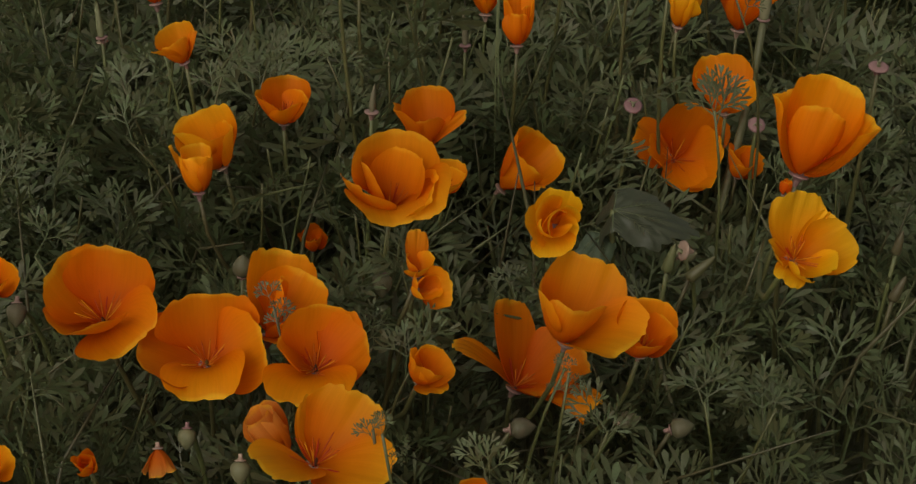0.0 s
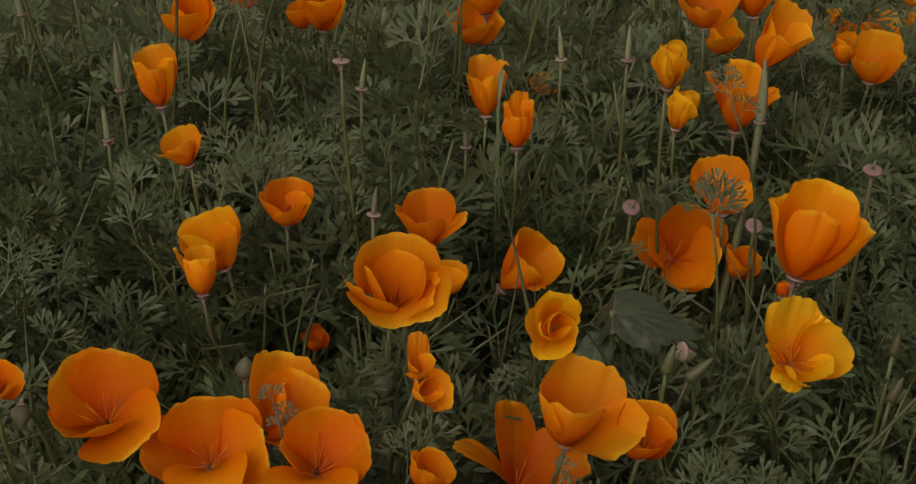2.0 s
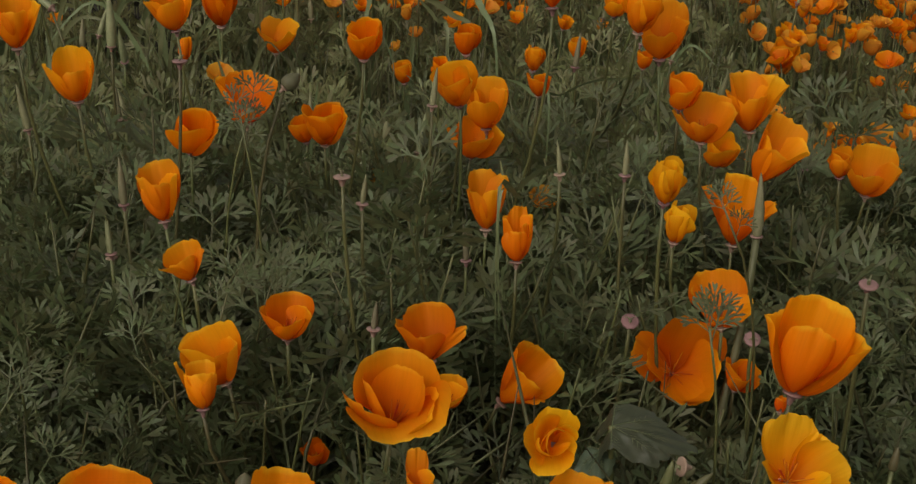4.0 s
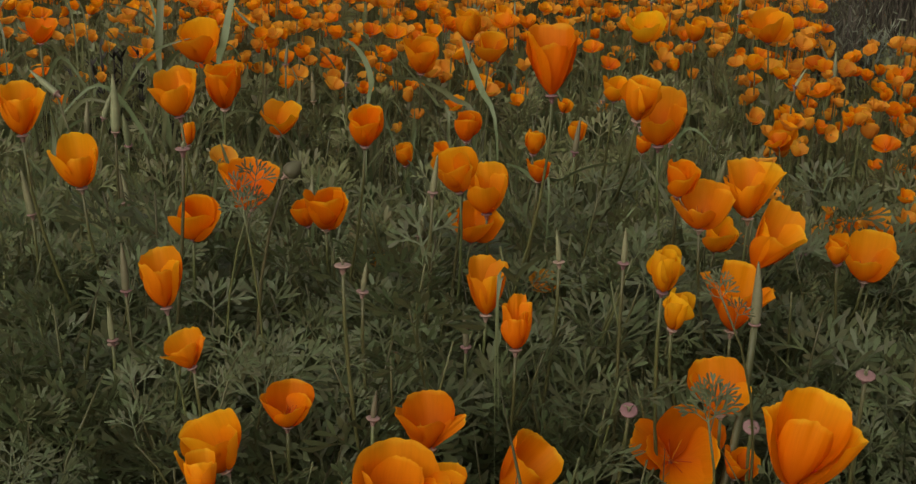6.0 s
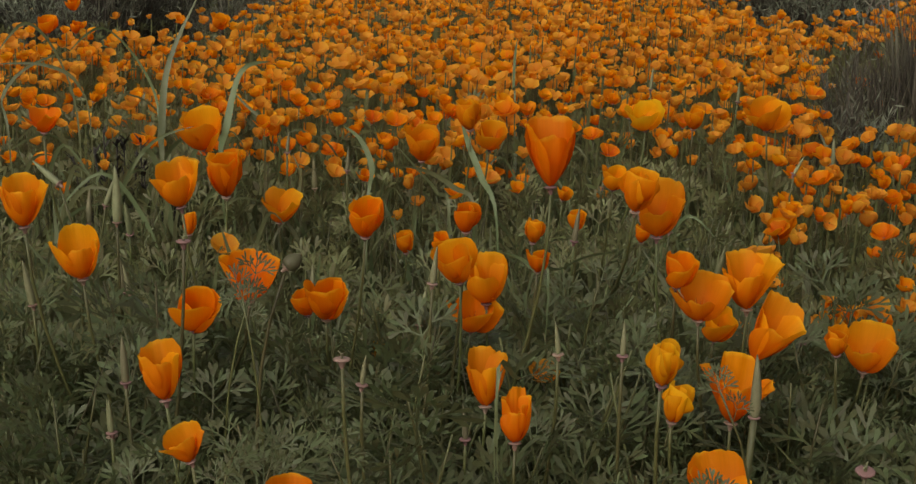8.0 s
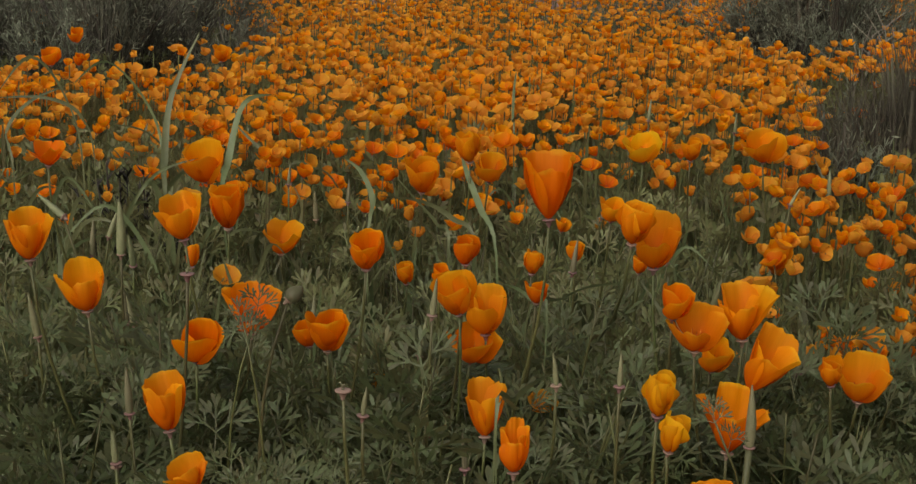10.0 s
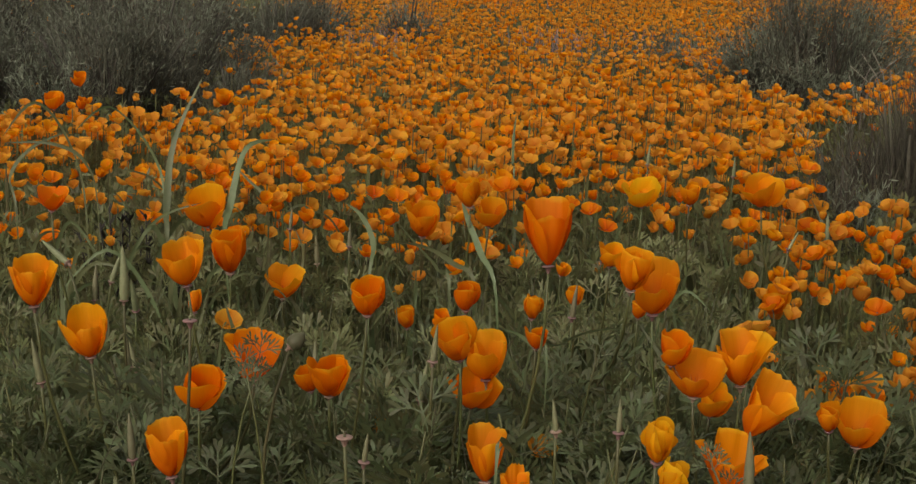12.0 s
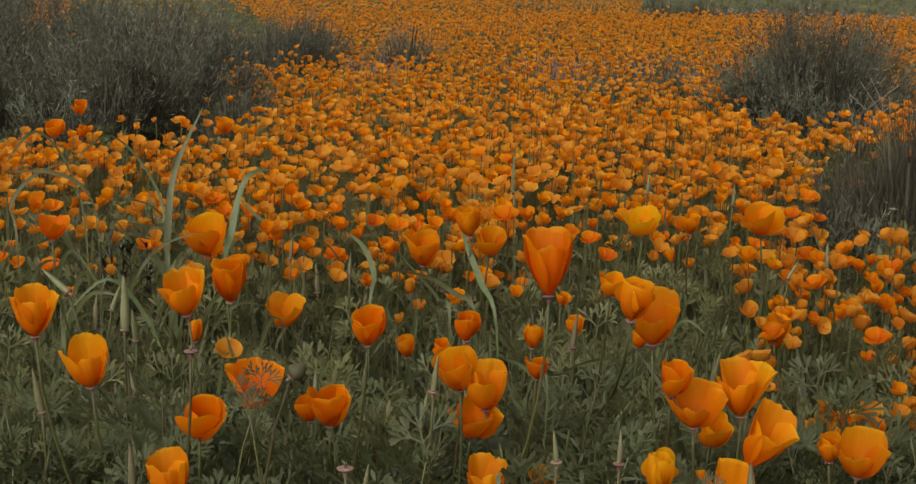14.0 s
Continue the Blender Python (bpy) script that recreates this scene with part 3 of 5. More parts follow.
def broad_leaf(x, y, z, size, lean, toward, spin, seed):
    """A rounded, scalloped leaf with sunken veins on its stalk."""
    rng = random.Random(seed)
    rings, spokes = 8, 84
    v, f, uv = [(0, 0, 0)], [], [(0.5, 0.5)]
    for i in range(1, rings + 1):
        for k in range(spokes + 1):
            q = -math.pi * 0.86 + 2 * math.pi * 0.86 * k / spokes
            edge = 0.96 + 0.12 * math.cos(5 * q / 0.86 + 0.4) + 0.05 * math.cos(19 * q + seed) + 0.025 * math.sin(37 * q + seed) + 0.30 * math.cos(q)
            r = size * edge * i / rings
            vein = abs(math.sin(3.5 * q / 0.86 + math.pi / 2))
            v.append((r * math.sin(q), r * math.cos(q), -0.035 * r * (1 - vein) + 0.0022 * noise.noise((150 * r * math.sin(q), 150 * r * math.cos(q), seed)) + 0.35 * abs(r * math.sin(q)) * 0.5 - 0.9 * r * r / size * 0.25 + 0.04 * size * math.sin(4 * q + seed) * (i / rings) ** 2))
            uv.append((0.5 + 0.5 * math.sin(q) * i / rings, 0.5 + 0.5 * math.cos(q) * i / rings))
    n = spokes + 1
    for k in range(spokes):
        f.append((0, 1 + k + 1, 1 + k))
        for i in range(rings - 1):
            a = 1 + i * n + k
            f += [(a, a + 1, a + n + 1), (a, a + n + 1, a + n)]
    root = np.array((x + 0.02, y + 0.03, 0.0))
    thing = new("broad_leaf")
    thing.location = root
    here = np.array((x, y, z)) - root
    m = Matrix.Translation(here) @ leaning(lean, toward) @ Matrix.Rotation(radians(spin), 4, "Z")
    part("blade", moved((drooped(v), np.array(f), np.array(uv, float)), m), BROAD_LEAF, thing)
    for k in range(7):
        q = 0.86 * 2 * math.pi * (k - 3) / 7
        line = []
        for i in range(9):
            r = size * 0.92 * i / 8
            line.append((r * math.sin(q), r * math.cos(q), 0.0006 + 0.35 * abs(r * math.sin(q)) * 0.5 - 0.9 * r * r / size * 0.25 - 0.035 * r * (1 - abs(math.sin(3.5 * q / 0.86 + math.pi / 2))) + 0.04 * size * math.sin(4 * q + seed) * (i / 8) ** 2))
        twigs = [tube(line, [0.00034 - 0.00003 * i for i in range(9)], 5)]
        for i in (3, 4, 5, 6):
            for hand in (-1, 1):
                out_r, turn = size * 0.92 * (i + 1.6) / 8, q + hand * 0.30 / (1 + 0.12 * i)
                end = (out_r * math.sin(turn), out_r * math.cos(turn), line[i][2] - 0.0004)
                twigs.append(tube([line[i], end], [0.00022, 0.0001], 4))
        twigs = joined(twigs)
        part("vein", moved((drooped(twigs[0]), twigs[1], twigs[2]), m), GRASS, thing, "pale raised vein")
    part("stalk", tube(stalk_points(here, (0, 0, 1), (0, 0, 0)), [0.0022] * 9), STEM, thing)
    return tagged(thing, "broad scalloped grey-green leaf among the ferny foliage", "leaf", "broad leaves")


def leaf_sprig(x, y, z, height, lean, toward, seed):
    """A thin upright shoot with ferny leaves near its top."""
    rng = random.Random(seed)
    axis = np.array(leaning(lean, toward).to_3x3() @ Vector((0, 0, 1)))
    top = np.array((x, y, z))
    root = np.array((x - axis[0] * z * 0.2, y - axis[1] * z * 0.2 + 0.03, 0.0))
    thing = new("leaf_sprig")
    thing.location = root
    pts = np.array(stalk_points(top - root, axis, (0, 0, 0)))
    part("stem", tube(pts, [0.0018 - 0.001 * i / 8 for i in range(9)], 5), STEM, thing)
    for k in range(3):
        leaf = part("leaf", FINE_MESHES[rng.randrange(9)], LEAF, thing)
        at = pts[8] + (pts[7] - pts[8]) * 0.3 * k
        leaf.matrix_basis = Matrix.Translation(at) @ Matrix.Rotation(rng.uniform(-0.9, 0.9) + 0.3 * k, 4, "Y") @ Matrix.Rotation(rng.uniform(1.0, 1.5), 4, "X") @ Matrix.Scale(height * rng.uniform(0.8, 1.1), 4)
    return tagged(thing, "thin green shoot with ferny divided leaves", "shoot", "leafy shoots")


broad_leaf(0.113, 0.900, 0.238, 0.0360, 32, 275, 262, 1)
broad_leaf(0.108, 0.907, 0.216, 0.0210, 20, 250, 150, 2)
leaf_sprig(0.182, 0.945, 0.291, 0.046, 12, 180, 1)
leaf_sprig(-0.104, 0.798, 0.221, 0.0265, 20, 0, 2)
leaf_sprig(-0.168, 1.233, 0.362, 0.0375, 20, 10, 3)
leaf_sprig(-0.173, 1.212, 0.360, 0.0369, 10, 190, 4)
leaf_sprig(0.068, 0.677, 0.252, 0.0138, 6, 10, 6)
leaf_sprig(-0.033, 0.630, 0.247, 0.0175, 6, 200, 7)
leaf_sprig(0.200, 1.021, 0.352, 0.0296, 30, 200, 8)
leaf_sprig(-0.094, 0.740, 0.253, 0.018, 10, 200, 20)
leaf_sprig(-0.027, 0.600, 0.265, 0.014, 10, 170, 21)
leaf_sprig(0.069, 0.710, 0.234, 0.012, 25, 20, 22)
leaf_sprig(-0.295, 0.930, 0.242, 0.045, 40, 10, 23)
leaf_sprig(-0.235, 1.030, 0.228, 0.042, 50, 170, 24)
leaf_sprig(-0.169, 1.080, 0.257, 0.046, 20, 20, 25)
leaf_sprig(-0.138, 1.100, 0.255, 0.042, 20, 350, 26)
leaf_sprig(-0.013, 0.740, 0.222, 0.040, 30, 20, 27)
leaf_sprig(0.144, 0.690, 0.226, 0.042, 15, 180, 28)
leaf_sprig(0.186, 0.700, 0.216, 0.042, 20, 0, 29)
leaf_sprig(-0.255, 0.840, 0.229, 0.042, 25, 190, 30)
leaf_sprig(-0.041, 0.800, 0.192, 0.036, 35, 10, 31)
leaf_sprig(0.272, 0.800, 0.160, 0.040, 30, 180, 32)
leaf_sprig(-0.092, 1.120, 0.258, 0.042, 25, 190, 33)
leaf_sprig(0.048, 0.860, 0.193, 0.036, 20, 190, 34)
leaf_sprig(0.023, 0.600, 0.241, 0.032, 20, 190, 35)
leaf_sprig(0.094, 0.700, 0.199, 0.036, 20, 10, 36)

# ---- the poppies that stand out, one by one ----
bloom(-0.198, 1.086, 0.266, 20, 186, AMBER, 1, (91, 0.0319, 1.66, 24, 18), (206, 0.0247, 1.31, 45, -6), (283, 0.0222, 1.72, 21, 16), (24, 0.0241, 0.66, 38, 2))
bloom(-0.122, 1.069, 0.225, 2, 0, ORANGE, 2, (102, 0.0374, 1.86, 29, 18), (182, 0.0315, 1.59, 43, 18), (10, 0.0286, 1.59, 33, 18), (294, 0.0240, 1.66, 37, 14))
bloom(-0.164, 1.025, 0.208, 24, 194, AMBER, 3, (92, 0.0465, 1.72, 25, 16), (0, 0.0355, 1.52, 34, 16), (173, 0.0461, 1.59, 22, 10), (251, 0.0340, 1.52, 30, 14))
bloom(-0.170, 0.955, 0.220, 15, 108, AMBER, 4, (106, 0.0357, 1.38, 16, 14, 6, 8, 1.2, 0.03), (186, 0.0294, 1.52, 22, 18, 6, 8, 1.2, 0.03), (285, 0.0283, 1.59, 15, 16, 6, 8, 1.2, 0.05), (2, 0.0272, 1.45, 22, 16, 6, 8, 1.2, 0.03), (162, 0.0372, 0.48, 27, 4), heart=False)
bloom(-0.011, 1.036, 0.223, 6, 143, ORANGE, 5, (96, 0.0454, 1.59, 23, 16), (175, 0.0404, 1.31, 37, 10), (255, 0.0277, 1.59, 28, 14), (1, 0.0361, 0.66, 50, -8))
bloom(-0.034, 0.876, 0.247, 12, 292, AMBER, 6, (100, 0.0536, 1.90, 27, 16, 6, 8, 0.9, 0.04), (161, 0.0434, 1.35, 28, 14), (39, 0.0445, 1.35, 22, 14), (286, 0.0408, 2.30, 61, -40, 12, 8, 0.9, 0.06), (213, 0.0435, 1.30, 43, 16), (334, 0.0448, 1.20, 42, 14))
bloom(0.001, 1.019, 0.191, 7, 319, AMBER, 7, (90, 0.0270, 1.72, 30, 16), (25, 0.0216, 1.52, 29, 14), (182, 0.0170, 1.52, 30, 14), (274, 0.0209, 1.52, 44, 6))
bloom(0.046, 1.068, 0.173, 43, 353, ORANGE, 8, (120, 0.0524, 1.50, 31, 8, 6, 8, 1.0, 0.03), (78, 0.0528, 1.50, 15, 6, 6, 8, 1.0, 0.03), (234, 0.0373, 1.60, 20, 8, 6, 8, 1.0, 0.03), (314, 0.0357, 0.60, 36, -12), root=(0.013, 1.241))
bloom(0.065, 0.799, 0.276, 63, 273, YELLOW, 9, (344, 0.0194, 1.70, 44, 16), (271, 0.0200, 1.70, 52, 4), (179, 0.0202, 1.60, 52, 18), (82, 0.0248, 1.40, 59, 14, 6, 8, 0.9, 0.05), (127, 0.0247, 1.70, 38, 20, 6, 25, 1.3, 0.03), (67, 0.0258, 1.70, 26, 20, 6, 25, 1.3, 0.03), (212, 0.0257, 1.50, 11, 20, 6, 25, 1.3, 0.03), (101, 0.0280, 1.20, 11, 16, 6, 30, 1.3, 0.03), root=(0.078, 1.365), heart=False)
bloom(0.222, 1.113, 0.222, 16, 228, ORANGE, 10, (87, 0.0472, 1.35, 42, 14), (350, 0.0313, 1.10, 53, 0), (168, 0.0393, 1.30, 31, 10), (244, 0.0272, 1.50, 45, 4))
bloom(0.186, 1.117, 0.177, 50, 293, ORANGE, 11, (79, 0.0506, 1.70, 54, 14), (331, 0.0461, 1.70, 37, 12), (167, 0.0410, 1.40, 80, 8), (290, 0.0394, 1.40, 50, 0), (187, 0.0362, 1.10, 55, 16))
poppy(0.235, 1.099, 0.173, 0.0289, "cup", 26, 24, 294, 0, ORANGE, 12)
bloom(0.209, 0.807, 0.310, 17, 21, ORANGE, 13, (78, 0.0624, 1.22, 17, 14, 6, 4, 0.9, 0.05), (165, 0.0506, 0.85, 29, 10, 14, -22, 0.9, 0.05), (252, 0.0468, 0.95, 17, 8, 8, 10, 0.9, 0.05), (345, 0.0541, 1.15, 32, 18, 6, 12, 0.9, 0.05))
bloom(0.171, 0.650, 0.336, 42, 307, YELLOW, 14, (109, 0.0339, 1.15, 58, 10, 10, -10, 1.1, 0.07), (23, 0.0319, 1.20, 35, 14, 8, 16, 1.2, 0.07), (248, 0.0179, 1.10, 76, -12, 8, 8, 0.9, 0.07), (191, 0.0176, 1.15, 66, 26, 6, 8, 1.25, 0.06), (64, 0.0280, 0.70, 51, 8, 6, 20, 0.9, 0.08), (314, 0.0271, 0.90, 25, 18, 6, 22, 1.2, 0.05), (263, 0.0207, 0.90, 45, 20, 6, -16, 1.1, 0.06), root=(0.331, 1.335))
bloom(-0.195, 0.759, 0.230, 28, 266, ORANGE, 15, (138, 0.0463, 1.45, 45, 14), (75, 0.0456, 1.45, 48, 14), (244, 0.0395, 1.72, 39, 10), (314, 0.0374, 1.86, 61, -6, 25, 8, 0.9, 0.03))
bloom(-0.134, 0.742, 0.213, 30, 275, ORANGE, 16, (94, 0.0430, 1.86, 51, 16), (185, 0.0421, 1.72, 63, 16), (9, 0.0399, 1.66, 60, 16), (276, 0.0366, 1.66, 58, -38, 15, 8, 0.9, 0.03))
bloom(-0.102, 0.779, 0.210, 18, 17, ORANGE, 17, (112, 0.0543, 1.38, 31, 10), (55, 0.0456, 1.31, 30, 12), (269, 0.0251, 1.24, 67, -8), (158, 0.0382, 0.72, 3, 6), (308, 0.0317, 1.10, 37, 6), heart=False)
bloom(-0.071, 0.732, 0.216, 18, 289, ORANGE, 18, (84, 0.0399, 1.59, 38, 14), (17, 0.0372, 1.59, 48, 10), (169, 0.0319, 1.38, 43, 14), (264, 0.0316, 2.14, 77, -24, 15, 8, 0.9, 0.03))
poppy(-0.083, 0.674, 0.200, 0.0331, "twist", 12, 28, 180, 20, PALE, 19)
bloom(-0.063, 0.629, 0.225, 19, 337, AMBER, 20, (119, 0.0362, 0.75, 40, 8), (63, 0.0439, 1.20, 41, 8), (223, 0.0362, 1.40, 71, -8), (324, 0.0424, 1.30, 60, -4))
poppy(-0.185, 0.658, 0.200, 0.0161, "twist", 16, 39, 270, 20, ORANGE, 21)
poppy(-0.155, 0.690, 0.190, 0.0161, "ragged", 20, 150, 280, 20, PALE, 22)
poppy(-0.231, 0.637, 0.210, 0.0180, "cup", 32, 24, 294, 20, AMBER, 23)
poppy(-0.264, 0.775, 0.240, 0.0239, "cup", 32, 24, 294, 20, ORANGE, 24)
bloom(-0.015, 0.787, 0.250, 14, 317, AMBER, 25, (102, 0.0256, 0.72, 40, 4), (1, 0.0163, 1.59, 27, 18), (182, 0.0132, 1.52, 26, 16), (280, 0.0148, 1.66, 38, 10), heart=False)
bloom(-0.014, 0.759, 0.255, 57, 318, AMBER, 26, (87, 0.0150, 1.72, 22, 14), (9, 0.0214, 1.66, 30, 8), (275, 0.0179, 1.72, 26, 14), (181, 0.0132, 1.52, 33, 14), heart=False)
bloom(-0.011, 0.719, 0.219, 30, 328, AMBER, 27, (105, 0.0210, 1.79, 35, 18), (25, 0.0219, 1.72, 27, 16), (181, 0.0193, 1.66, 34, 18), (292, 0.0194, 1.24, 52, 4), (247, 0.0219, 1.38, 23, 16), root=(-0.086, 0.959), heart=False)
bloom(0.048, 0.817, 0.152, 22, 4, ORANGE, 28, (129, 0.0567, 1.15, 42, 6), (179, 0.0498, 0.85, 72, -14, 40, 8, 0.9, 0.03), (359, 0.0506, 1.50, 39, 8), (325, 0.0572, 0.70, 66, -12, 6, 8, 0.9, 0.09), (292, 0.0364, 0.90, 57, -10))
bloom(0.074, 0.761, 0.221, 16, 336, AMBER, 29, (83, 0.0539, 1.30, 40, 16), (159, 0.0420, 1.40, 40, 20), (251, 0.0386, 1.60, 22, 16, 6, 25, 0.9, 0.03), (321, 0.0428, 1.80, 57, -14, 15, 8, 0.9, 0.03))
bloom(0.117, 0.760, 0.214, 12, 310, ORANGE, 30, (88, 0.0339, 1.59, 39, 18), (7, 0.0277, 1.59, 32, 16), (190, 0.0230, 1.52, 35, 18), (271, 0.0254, 1.66, 37, 10))
poppy(0.015, 0.593, 0.220, 0.0270, "cup", 28, 32, 270, 30, ORANGE, 31)
bloom(0.056, 1.123, 0.271, 11, 90, ORANGE, 32, (82, 0.0453, 0.52, 12, 8), (164, 0.0385, 0.87, 15, 12), (10, 0.0400, 0.87, 16, 12), (260, 0.0286, 1.09, 20, 16, 6, 8, 0.9, 0.07), (320, 0.0332, 0.57, 13, 10), heart=False)
bloom(-0.353, 1.390, 0.326, 6, 209, AMBER, 33, (101, 0.0556, 1.06, 20, 18, 6, 8, 0.9, 0.045), (192, 0.0494, 1.01, 32, 20, 6, 16, 0.9, 0.03), (17, 0.0423, 0.97, 26, 20, 6, 8, 0.9, 0.045), (294, 0.0379, 1.06, 23, 18))
bloom(-0.240, 1.206, 0.272, 11, 147, AMBER, 34, (87, 0.0537, 1.10, 17, 12), (190, 0.0463, 1.01, 19, 10, 10, 8, 0.9, 0.03), (268, 0.0368, 1.10, 18, 10), (13, 0.0419, 1.01, 19, 12))
bloom(0.036, 1.315, 0.230, 8, 85, AMBER, 35, (119, 0.0577, 0.97, 18, 10, 6, 8, 0.9, 0.04), (18, 0.0532, 0.88, 19, 8, 12, 8, 0.9, 0.03), (202, 0.0414, 0.88, 23, 8, 12, 8, 0.9, 0.045), (312, 0.0419, 0.92, 17, 8, 6, 8, 0.9, 0.045))
poppy(-0.237, 1.334, 0.295, 0.0451, "cup", 22, 23, 290, -11, ORANGE, 36)
bloom(-0.186, 1.340, 0.321, 3, 258, ORANGE, 37, (169, 0.0490, 1.09, 33, 8), (103, 0.0493, 1.14, 24, 8), (28, 0.0483, 1.09, 32, 8), (282, 0.0299, 1.21, 51, 4), root=(-0.329, 1.649))
poppy(-0.128, 1.500, 0.255, 0.0494, "cup", 16, 22, 280, 7, ORANGE, 38)
poppy(-0.160, 1.627, 0.220, 0.0352, "cup", 22, 23, 250, -15, ORANGE, 39)
poppy(0.010, 1.414, 0.322, 0.0439, "cup", 22, 27, 250, -8, AMBER, 40)
bloom(0.039, 1.519, 0.269, 4, 166, AMBER, 41, (73, 0.0566, 1.10, 21, 12, 6, 18, 0.9, 0.05), (12, 0.0464, 1.00, 28, 12, 6, 18, 0.9, 0.05), (172, 0.0465, 0.80, 28, 6, 6, 8, 0.9, 0.05), (258, 0.0397, 1.10, 30, 12, 6, 8, 0.9, 0.05), (193, 0.0471, 0.80, 11, 10, 6, -20, 0.9, 0.03))
poppy(0.024, 1.518, 0.240, 0.0477, "cup", 35, 23, 290, 14, ORANGE, 42)
poppy(0.167, 1.094, 0.332, 0.0366, "twist", 10, 13, 295, 30, YELLOW, 43)
poppy(0.191, 1.188, 0.266, 0.0362, "twist", 9, 14, 312, 80, YELLOW, 44)
poppy(0.210, 1.329, 0.345, 0.0381, "cup", 23, 22, 280, 10, ORANGE, 45)
bloom(0.280, 1.349, 0.318, 4, 128, AMBER, 46, (119, 0.0571, 1.30, 21, 8, 6, 8, 0.9, 0.05), (7, 0.0551, 1.30, 30, 4, 14, 10, 0.9, 0.06), (292, 0.0398, 1.20, 25, 6, 8, 20, 0.9, 0.05), (178, 0.0445, 1.10, 29, 10, 6, 8, 0.9, 0.05))
bloom(0.232, 1.329, 0.313, 8, 271, AMBER, 47, (63, 0.0486, 1.30, 30, 18, 6, 12, 0.9, 0.045), (170, 0.0392, 1.20, 42, 18, 6, 14, 0.9, 0.045), (0, 0.0448, 1.20, 37, 18, 6, 14, 0.9, 0.045), (253, 0.0315, 1.25, 35, 12, 6, 10, 0.9, 0.05))
bloom(0.279, 1.296, 0.285, 28, 346, AMBER, 48, (92, 0.0653, 1.10, 20, 4, 6, 8, 1.0, 0.05), (352, 0.0542, 1.10, 21, 4, 14, 8, 0.9, 0.05), (268, 0.0419, 1.20, 23, 4, 14, 8, 0.9, 0.04), (163, 0.0493, 1.00, 20, 4, 12, 8, 0.9, 0.03), root=(0.608, 2.395))
poppy(0.280, 1.508, 0.236, 0.0377, "cup", 27, 23, 290, 1, AMBER, 49)
bloom(0.256, 1.264, 0.237, 8, 21, ORANGE, 50, (94, 0.0652, 1.00, 20, 10, 6, 18, 0.9, 0.05), (348, 0.0515, 1.00, 34, 2, 20, 8, 0.9, 0.06), (158, 0.0571, 1.00, 34, 6, 6, 18, 0.9, 0.05), (269, 0.0432, 1.05, 26, 10, 6, 8, 0.9, 0.06), (216, 0.0448, 0.80, 28, 8, 6, -20, 0.9, 0.05))
bloom(0.408, 1.396, 0.242, 6, 298, AMBER, 51, (69, 0.0535, 1.30, 27, 18, 6, 12, 0.9, 0.045), (347, 0.0421, 1.20, 39, 18, 6, 14, 0.9, 0.045), (158, 0.0393, 1.20, 39, 18, 6, 14, 0.9, 0.045), (250, 0.0326, 1.25, 33, 12, 6, 10, 0.9, 0.05), root=(0.398, 1.679))
poppy(0.357, 1.308, 0.288, 0.0307, "cup", 17, 23, 255, 7, AMBER, 52)
bloom(-0.405, 1.385, 0.378, 4, 171, AMBER, 53, (117, 0.0528, 1.26, 15, 12), (25, 0.0476, 1.09, 28, 8), (197, 0.0458, 1.09, 24, 12), (287, 0.0395, 1.31, 19, 12))
bloom(-0.283, 1.533, 0.365, 12, 184, AMBER, 54, (107, 0.0532, 1.36, 16, 14), (33, 0.0512, 0.99, 29, 8), (195, 0.0439, 1.14, 32, 10), (294, 0.0375, 1.26, 26, 14))
poppy(-0.324, 2.103, 0.248, 0.0750, "goblet", 17, 20, 270, 9, ORANGE, 55)
poppy(-0.084, 1.443, 0.359, 0.0439, "goblet", 22, 26, 279, -17, ORANGE, 56)
poppy(0.016, 1.437, 0.367, 0.0322, "cup", 19, 22, 280, -18, ORANGE, 57)
bloom(0.098, 1.436, 0.414, 6, 112, ORANGE, 58, (82, 0.0698, 1.20, 12, 6, 12, 8, 0.9, 0.05), (173, 0.0656, 0.95, 20, 6, 20, 8, 0.9, 0.05), (4, 0.0658, 0.95, 21, 6, 20, 8, 0.9, 0.05), (260, 0.0519, 1.15, 16, 6, 14, 8, 0.9, 0.05))
poppy(0.178, 1.407, 0.397, 0.0437, "twist", 7, 15, 286, 30, AMBER, 59, root=(0.165, 2.001))
bloom(0.206, 1.449, 0.362, 4, 260, AMBER, 60, (76, 0.0616, 1.25, 22, 14, 6, 8, 0.9, 0.05), (165, 0.0478, 1.10, 29, 16, 6, 12, 0.9, 0.05), (4, 0.0468, 1.10, 29, 16, 6, 12, 0.9, 0.05), (259, 0.0360, 1.20, 33, 6, 6, 10, 0.9, 0.05))
poppy(0.441, 1.982, 0.227, 0.0475, "cup", 23, 23, 285, 5, AMBER, 61)
poppy(-0.065, 2.072, 0.177, 0.0365, "cup", 12, 22, 260, 16, AMBER, 62)
poppy(0.102, 1.821, 0.259, 0.0350, "cup", 13, 22, 280, -10, AMBER, 63)
poppy(0.160, 1.872, 0.264, 0.0284, "cup", 20, 22, 260, 1, AMBER, 64)
poppy(-0.049, 2.278, 0.270, 0.0593, "cup", 28, 23, 285, 8, AMBER, 65)
poppy(0.052, 2.129, 0.318, 0.0453, "cup", 33, 23, 285, -18, AMBER, 66)
